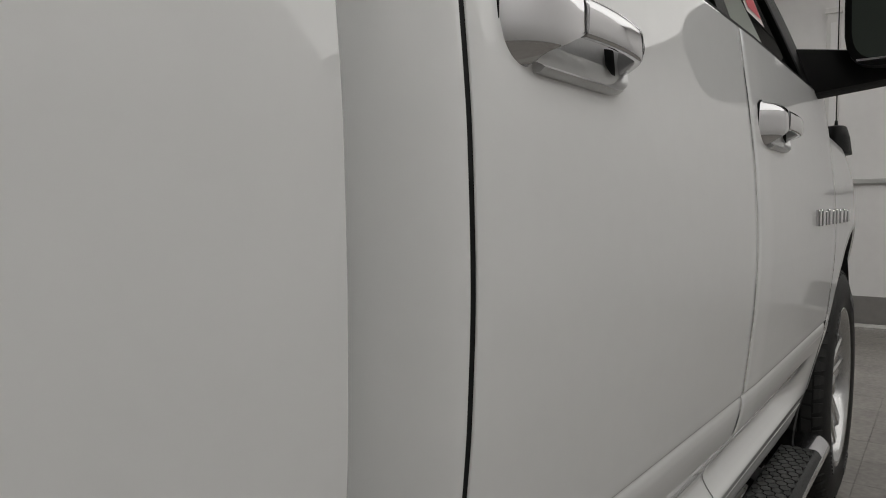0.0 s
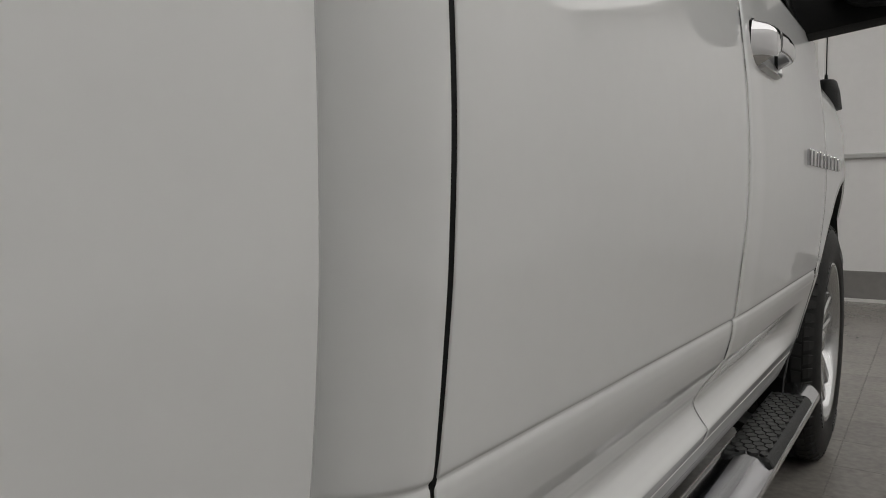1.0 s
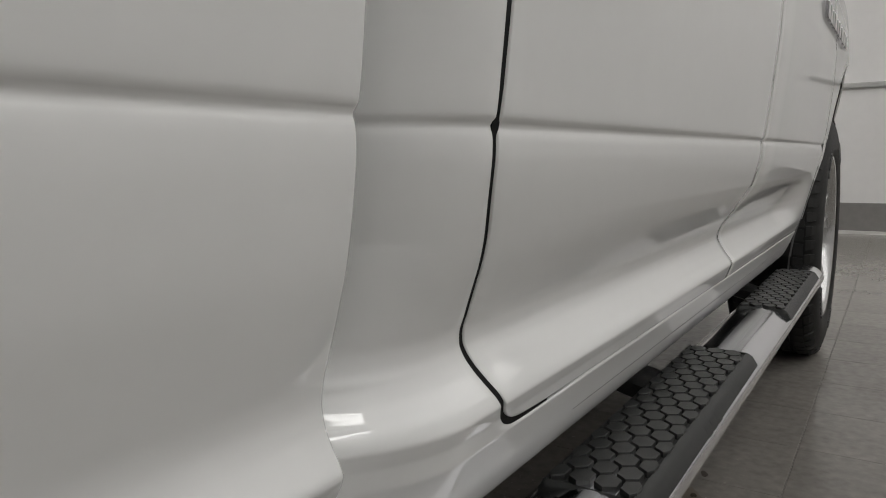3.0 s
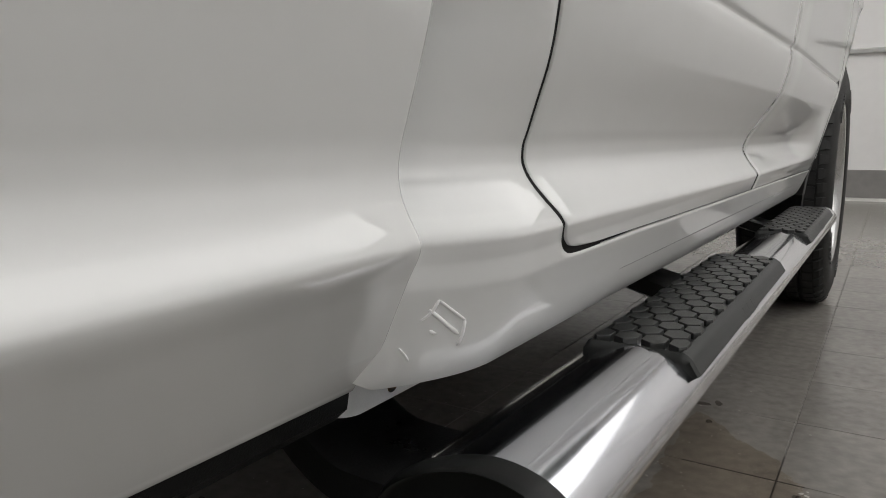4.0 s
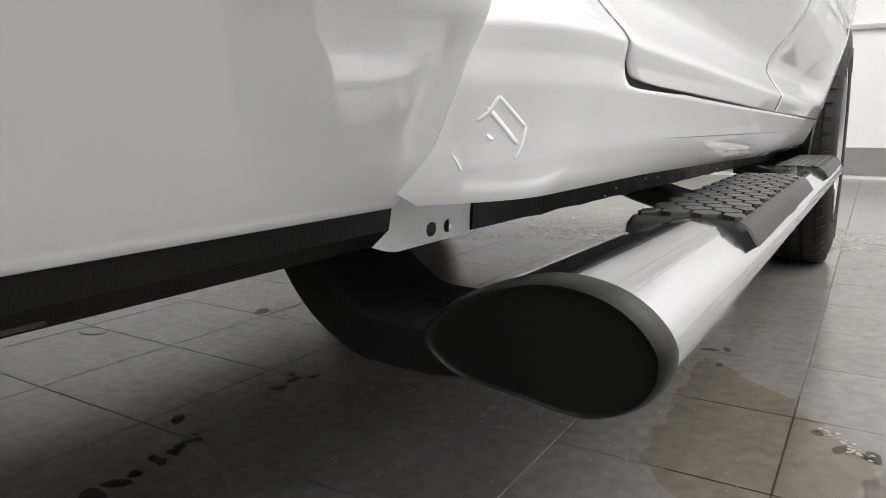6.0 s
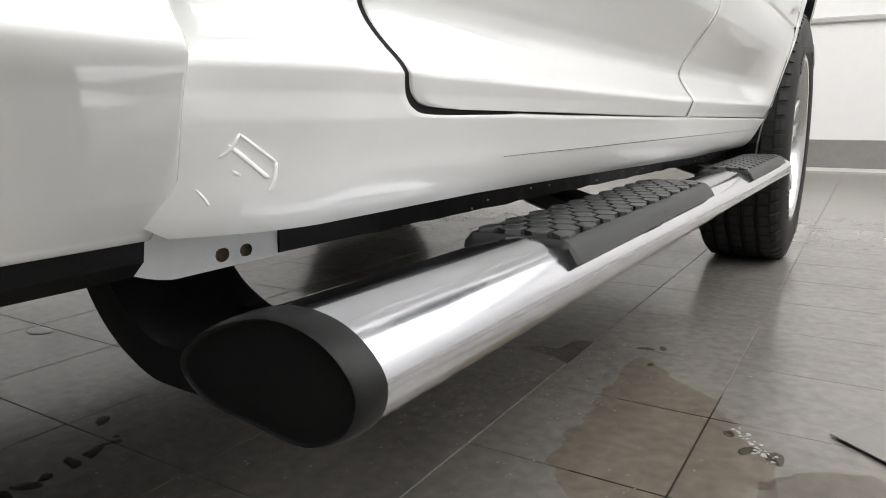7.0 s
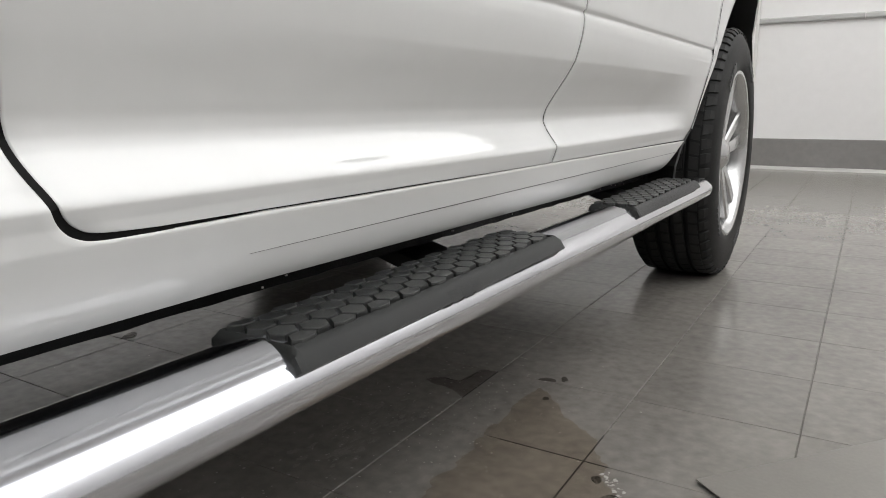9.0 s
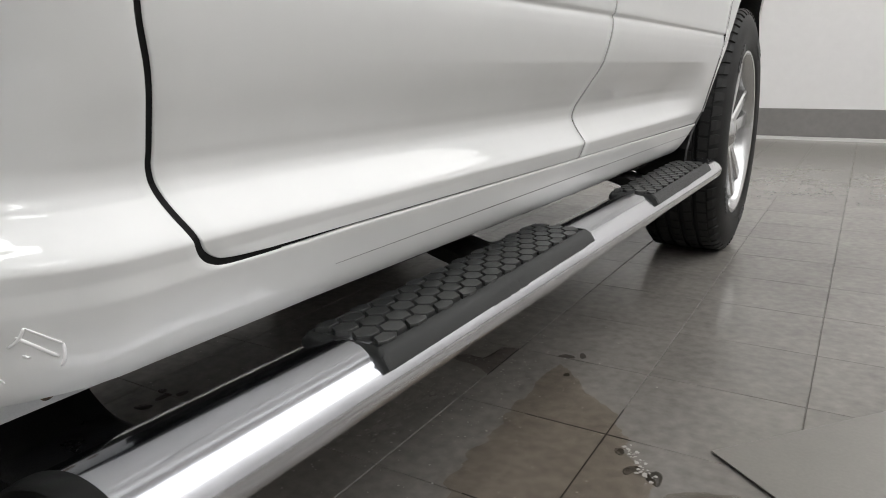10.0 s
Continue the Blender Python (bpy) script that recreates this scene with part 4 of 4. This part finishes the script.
                rings.append([tuple(c0 + tang * (w * s) + Vector((xf + dx, 0, 0))) for s, dx in ((-1, -0.03), (-1, -0.006), (-0.7, 0), (0.7, 0), (1, -0.006), (1, -0.03))])
            v, f = loft(rings)
            link("spoke", v, f, ALLOY, rim, sharp=40)
    v, f = lathe_x([(0.120, 0.001), (0.120, 0.030), (0.116, 0.036), (0.100, 0.055), (0.09, 0.085), (0.05, 0.09)], WC, 48)
    link("hub_cap", v, f, ALLOY, rim)
    v, f = lathe_x([(0.015, 0.05), (0.015, 0.17), (-0.012, 0.17), (-0.012, 0.05)], WC, 48)
    link("brake_disc", v, f, shader("cast_iron_disc", (0.22, 0.21, 0.20), 0.4, metal=0.8, var=0.2, var_scale=30), hub, smooth=False)
    v, f = lathe_x([(-0.05, 0.02), (-0.05, 0.235), (-0.06, 0.24), (-0.06, 0.02)], WC, 32)
    link("brake_shield", v, f, UNDER, hub, smooth=False)
    return hub


front_wheel = wheel()
for m in (Matrix.Translation((0.0, -3.57, 0.0)), Matrix.Translation((-1.71, 4.4, 0)) @ Matrix.Rotation(math.pi, 4, "Z"), Matrix.Translation((-1.71, 0.83, 0)) @ Matrix.Rotation(math.pi, 4, "Z")):
    copy_thing(front_wheel, m)

# wheel-house liner, dark, and the splash flap behind the tyre
vs, fs = [], []
for y, z in arch:
    cy, cz = 2.2 + (y - 2.2) * 0.985, 0.45 + (z - 0.45) * 0.985
    vs += [(fender_x(y, z) - 0.006, y, z - 0.001), (0.105, cy, cz), (0.02, cy, cz), (-0.08, cy, cz), (-0.30, cy, cz)]
for k in range(len(arch) - 1):
    for j in range(4):
        fs.append((k * 5 + j, k * 5 + j + 1, k * 5 + j + 6, k * 5 + j + 5))
link("wheel_liner", vs, fs, BLACK, truck, "black plastic wheel-house liner")
rings = []
for z, x in ((0.335, 0.085), (0.38, 0.095), (0.43, 0.098), (0.48, 0.100), (0.53, 0.108), (0.60, 0.112), (0.68, 0.118), (0.76, 0.125)):
    y = max(arch_y(z), 1.50) + 0.012
    rings.append([(x, y, z), (x + 0.004, y + 0.006, z), (x, y + 0.012, z), (-0.12, 1.735, z), (-0.12, 1.722, z)])
v, f = loft(rings)
link("splash_flap", v, f, shader("grey_black_flap", (0.022, 0.022, 0.022), 0.55, var=0.2, var_scale=12, bump=0.15, bump_scale=700, spec=0.3), truck, "black splash flap behind the front tyre", smooth=False)


# ---- handles, mirror, windows, badge, aerial ----
BOWL = shader("satin_silver", (0.62, 0.62, 0.62), 0.28, metal=0.6, var=0.05, var_scale=30)


def door_handle(y0, z0, parent):
    """A chromed pull handle: shroud, bowl and grip; y0 is the rear end, z0 the middle height."""
    def skin(y):
        return cab_x(y, z0)

    half = 0.041
    # shroud: domed cover whose front edge is cut back below the grip
    nz, ny = 22, 20
    rows = []
    for i in range(nz + 1):
        s = -1 + 2 * i / nz
        z = z0 + half * s
        low = max(0.0, (-0.12 - s) / 0.88)
        front = 0.088 - 0.042 * min(1.0, low * 1.6) - 0.012 * low
        dome = (1 - abs(s) ** 3.2) ** 0.6 if s < 0 else (1 - abs(s) ** 5) ** 0.5
        row = []
        rear = 0.016 * abs(s) ** 3
        for j in range(ny + 1):
            t = j / ny
            y = rear + (front - rear) * t ** 1.4
            lift = min(1.0, (y - rear) / 0.075)
            row.append((skin(y0 + y) - 0.004 + (0.033 * dome) * (1 - (1 - lift) ** 2.6) + 0.004 * dome, y0 + y, z))
        row.append((row[-1][0] - 0.0015, row[-1][1] + 0.0015, z))
        row.append((skin(y0 + front) - 0.004, y0 + front + 0.0015, z))
        rows.append(row)
    v, f = loft(rows, closed=False)
    shroud = link("handle_shroud", v, f, CHROME2, parent, "chromed handle shroud", sharp=50)
    # dark gasket line round the shroud
    line = [(0.090, -half), (0.060, -half - 0.0008), (0.018, -half - 0.0006), (0.006, -half * 0.86), (-0.0012, -half * 0.4), (-0.0016, 0.0), (-0.0012, half * 0.4), (0.006, half * 0.86), (0.018, half)]
    rings = []
    for y, z in line:
        rings.append([(skin(y0 + y) + dx, y0 + y + dy, z0 + z + dz) for dx, dy, dz in ((-0.004, -0.0008, -0.0008), (0.0006, -0.0008, -0.0008), (0.0006, 0.0008, 0.0008), (-0.004, 0.0008, 0.0008))])
    v, f = loft(rings)
    link("gasket", v, f, JAMB, shroud, "black rubber gasket", smooth=False)
    # bowl plate under the grip with a raised lower rim, rounded at the front end
    rings = []
    for t in np.linspace(0, 1, 20):
        y = y0 + 0.046 + 0.196 * t
        end = math.sqrt(max(0.0, 1 - max(0.0, (t - 0.74) / 0.26) ** 2))
        h0, h1 = z0 - half * (0.25 + 0.75 * end), z0 + 0.032 * (0.35 + 0.65 * end)
        x = skin(y)
        rim = 0.006 + 0.010 * end
        rings.append([(x - 0.004, y, h0 - 0.0005), (x + rim * 0.7, y, h0), (x + rim, y, h0 + 0.0035), (x + rim * 0.8, y, h0 + 0.0060), (x + 0.002, y, h0 + 0.011), (x + 0.001, y, (h0 + h1) / 2), (x + 0.004, y, h1 - 0.004), (x - 0.004, y, h1)])
    v, f = loft(rings)
    link("handle_bowl", v, f, BOWL, parent, "satin silver bowl", sharp=60)
    # grip strap, its front end turned in to the door
    rings = []
    for t in np.linspace(0, 1, 26):
        y = y0 + 0.0898 + 0.144 * t
        turn = max(0.0, (t - 0.80) / 0.20)
        zz = z0 + 0.010 - 0.006 * t * t - 0.010 * turn * turn
        out = 0.035 + 0.004 * math.sin(math.pi * t) - 0.024 * turn ** 2.2
        hh = 0.0175 - 0.002 * t - 0.004 * turn ** 2
        thick = 0.012 + 0.010 * turn
        x = skin(y)
        ring = []
        for k in range(18):
            a = 2 * math.pi * k / 18
            c, sn = math.cos(a), math.sin(a)
            ring.append((x + out - thick / 2 + thick / 2 * (abs(c) ** 0.6) * (1 if c > 0 else -1), y, zz + hh * (abs(sn) ** 0.7) * (1 if sn > 0 else -1)))
        rings.append(ring)
    v, f = loft(rings)
    link("grip", v, f, CHROME2, parent, "chrome grip", sharp=60)
    # black sheet laid in where the pocket behind the grip is in shade
    rings = [[(skin(y0 + y) + 0.0015 + dx, y0 + y + 0.25 * (z0 - z), z) for z in np.linspace(z0 - h0, z0 + 0.004, 6)] for y, dx, h0 in ((0.190, 0.002, 0.012), (0.196, 0.005, 0.020), (0.203, 0.006, 0.021), (0.209, 0.004, 0.014))]
    v, f = loft(rings, closed=False)
    link("pocket_shade", v, f, JAMB, parent, "black sheet painting the shaded pocket behind the grip")
    v, f = lathe_x([(0.0, 0.0005), (0.0, 0.0038), (0.0012, 0.0048), (-0.006, 0.0060)], (0, 0, 0), 20)
    yl = 0.2095
    v = [(p + skin(y0 + yl) + 0.0345, q + y0 + yl, 1.5 * r + z0 + 0.004) for p, q, r in v]
    link("lock_cylinder", v, f, JAMB, parent, "black lock hole")


door_handle(-0.133, 1.213, rear_door)
door_handle(0.705, 1.205, front_door)

# badge: plain chrome bars in place of letters
badge = empty("badge")
badge.parent = truck
badge["label"] = "chrome badge of plain upright bars"
DARKCHROME = shader("dark_edged_chrome", (0.68, 0.68, 0.69), 0.12, metal=1.0)
for yy, wide in ((1.262, 0.030), (1.318, 0.038), (1.382, 0.022), (1.436, 0.044), (1.516, 0.026), (1.580, 0.034), (1.66, 0.052), (1.75, 0.036), (1.83, 0.050)):
    top_z = 1.049 + 0.002 * math.sin(yy * 40)
    v, f = box((cab_x(yy, 1.0) - 0.004, yy, 1.010), (cab_x(yy, 1.0) + 0.008, yy + wide, top_z), 0.003)
    link("badge_bar", v, f, DARKCHROME if wide < 0.036 else CHROME2, badge, smooth=False)

# windows
def pane(name, ys, zs, parent, inset=0.018):
    rings = []
    for y in np.linspace(*ys, 12):
        rings.append([(cab_x(y, BELT) - inset - (z - BELT) * 0.34 - 0.12 * (z - BELT) ** 2, y, z) for z in np.linspace(*zs, 8)])
    v, f = loft(rings, closed=False)
    return link(name, v, f, GLASS, parent, "tinted side window")


pane("window", (-0.08, 0.60), (BELT - 0.01, 1.82), rear_door)
pane("window", (0.70, 1.46), (BELT - 0.01, 1.82), front_door)
rings = [[(cab_x(y, BELT) - 0.022, y, BELT - 0.012), (cab_x(y, BELT) - 0.004, y, BELT - 0.006), (cab_x(y, BELT) - 0.005, y, BELT + 0.010), (cab_x(y, BELT) - 0.022, y, BELT + 0.014)] for y in np.linspace(-0.15, 1.60, 20)]
v, f = loft(rings)
link("belt_moulding", v, f, BLACK, truck, "black belt moulding under the windows", smooth=False)
for ya, yb, w in ((0.60, 0.69, 0.09), ):
    rings = [[(cab_x(0.64, BELT) - 0.014 - (z - BELT) * 0.34 - 0.12 * (z - BELT) ** 2 + dx, y, z) for y, dx in ((ya, -0.01), (ya, 0), (yb, 0), (yb, -0.01))] for z in np.linspace(BELT - 0.01, 1.83, 8)]
    v, f = loft(rings)
    link("door_pillar", v, f, BLACK, truck, "black pillar between the windows", smooth=False)
# black sail and raked front pillar
rings = []
for z in np.linspace(BELT - 0.03, 1.84, 14):
    x = cab_x(1.4, BELT) - 0.010 - max(-0.02, z - BELT) * 0.34 - 0.12 * (z - BELT) ** 2
    ya, yb = 1.355 - 0.66 * (z - BELT), 1.545 - 0.42 * (z - BELT) - 0.5 * max(0.0, z - 1.55)
    rings.append([(x, ya, z), (x + 0.003, ya + 0.01, z), (x + 0.003, yb - 0.01, z), (x, yb, z), (x - 0.05, yb, z), (x - 0.05, ya, z)])
v, f = loft(rings)
link("front_pillar", v, f, BLACK, truck, "black sail panel and windscreen pillar", smooth=False)

# hanging tag inside the front window
for z0, z1, ya, yb, out, mat in ((1.462, 1.520, 0.915, 1.035, 0.002, TAG), (1.450, 1.535, 0.895, 1.055, 0.0, TAGW)):
    rings = [[(cab_x(0.9, BELT) - 0.014 + out - (z - BELT) * 0.34 - 0.12 * (z - BELT) ** 2, y, z) for z in (z0, z1)] for y in (ya, yb)]
    v, f = loft(rings, closed=False)
    link("window_tag", v, f, mat, front_door, "red and white paper tag", smooth=False)

# door mirror
mir = empty("door_mirror")
mir.parent = truck
rings = []
for t in np.linspace(0, 1, 10):
    x = 0.085 + 0.26 * t
    y = 1.475 + 0.055 * t
    h0, h1 = 1.333 + 0.040 * t, 1.480 - 0.03 * t
    rings.append([(x, y - 0.04, h0 + 0.012), (x, y - 0.046, (h0 + h1) / 2), (x, y - 0.035, h1 - 0.008), (x, y, h1), (x, y + 0.04, h1 - 0.015), (x, y + 0.04, h0 + 0.01), (x, y, h0)])
v, f = loft(rings)
link("mirror_arm", v, f, BLACK, mir, "black mirror arm", sharp=50)
rings = []
for d, s in ((-0.05, 0.96), (-0.046, 1.0), (0.0, 1.0), (0.05, 0.96), (0.085, 0.82), (0.105, 0.55)):
    ring = []
    for k in range(28):
        a = 2 * math.pi * k / 28
        c, sn = math.cos(a), math.sin(a)
        ring.append((0.325 + 0.118 * s * (abs(c) ** 0.5) * (1 if c > 0 else -1), 1.46 + d, 1.552 + 0.150 * s * (abs(sn) ** 0.5) * (1 if sn > 0 else -1)))
    rings.append(ring)
v, f = loft(rings)
head = link("mirror_head", v, f, BLACK, mir, "black mirror housing", sharp=50)
ring0 = []
for k in range(28):
    a = 2 * math.pi * k / 28
    c, sn = math.cos(a), math.sin(a)
    ring0.append((0.325 + 0.102 * (abs(c) ** 0.5) * (1 if c > 0 else -1), 1.4085, 1.552 + 0.134 * (abs(sn) ** 0.5) * (1 if sn > 0 else -1)))
v, f = loft([ring0, [(x, y + 0.004, z) for x, y, z in ring0]])
link("mirror_glass", v, f, MIRROR, head, "mirror glass with its dark greenish reflection put into the colour", smooth=False)
v, f = box((0.235, 1.402, 1.4155), (0.415, 1.4075, 1.4215), 0.002)
link("glass_edge", v, f, CHROME2, head, "bright lower edge of the mirror glass", smooth=False)

# aerial on the fender
rings = []
for z, r in ((1.24, 0.052), (1.30, 0.044), (1.334, 0.034), (1.340, 0.028), (1.342, 0.006), (1.36, 0.005), (1.362, 0.0022), (1.9, 0.0018)):
    rings.append([(0.10 + r * math.cos(2 * math.pi * k / 14), 2.22 + 1.6 * r * math.sin(2 * math.pi * k / 14), z) for k in range(14)])
v, f = loft(rings)
link("aerial", v, f, BLACK, truck, "black rubber-footed aerial", sharp=60)

# white paint chips along the pinch weld
chips = []
for k in range(14):
    y = random.choice((random.uniform(-0.165, 0.5), random.uniform(0.3, 0.75), random.uniform(1.15, 1.5)))
    z = 0.4215 - 0.0155 * (y + 0.17) + random.uniform(-0.003, 0.010)
    w, h = random.uniform(0.0005, 0.0014), random.uniform(0.0004, 0.0012)
    chips.append(box((0.0135, y - w, z - h), (0.0172, y + w, z + h)))
v, f = joined(*chips)
chip = link("paint_chips", v, f, TRIMW, truck, "small white paint chips on the black weld", smooth=False)
chip["kind"] = "stuff"

# black bracket end under the bed
v, f = box((-0.06, -0.9, 0.425), (0.024, -0.462, 0.447), 0.003)
link("bed_bracket", v, f, STEEL, truck, "black steel bracket under the bed", smooth=False)
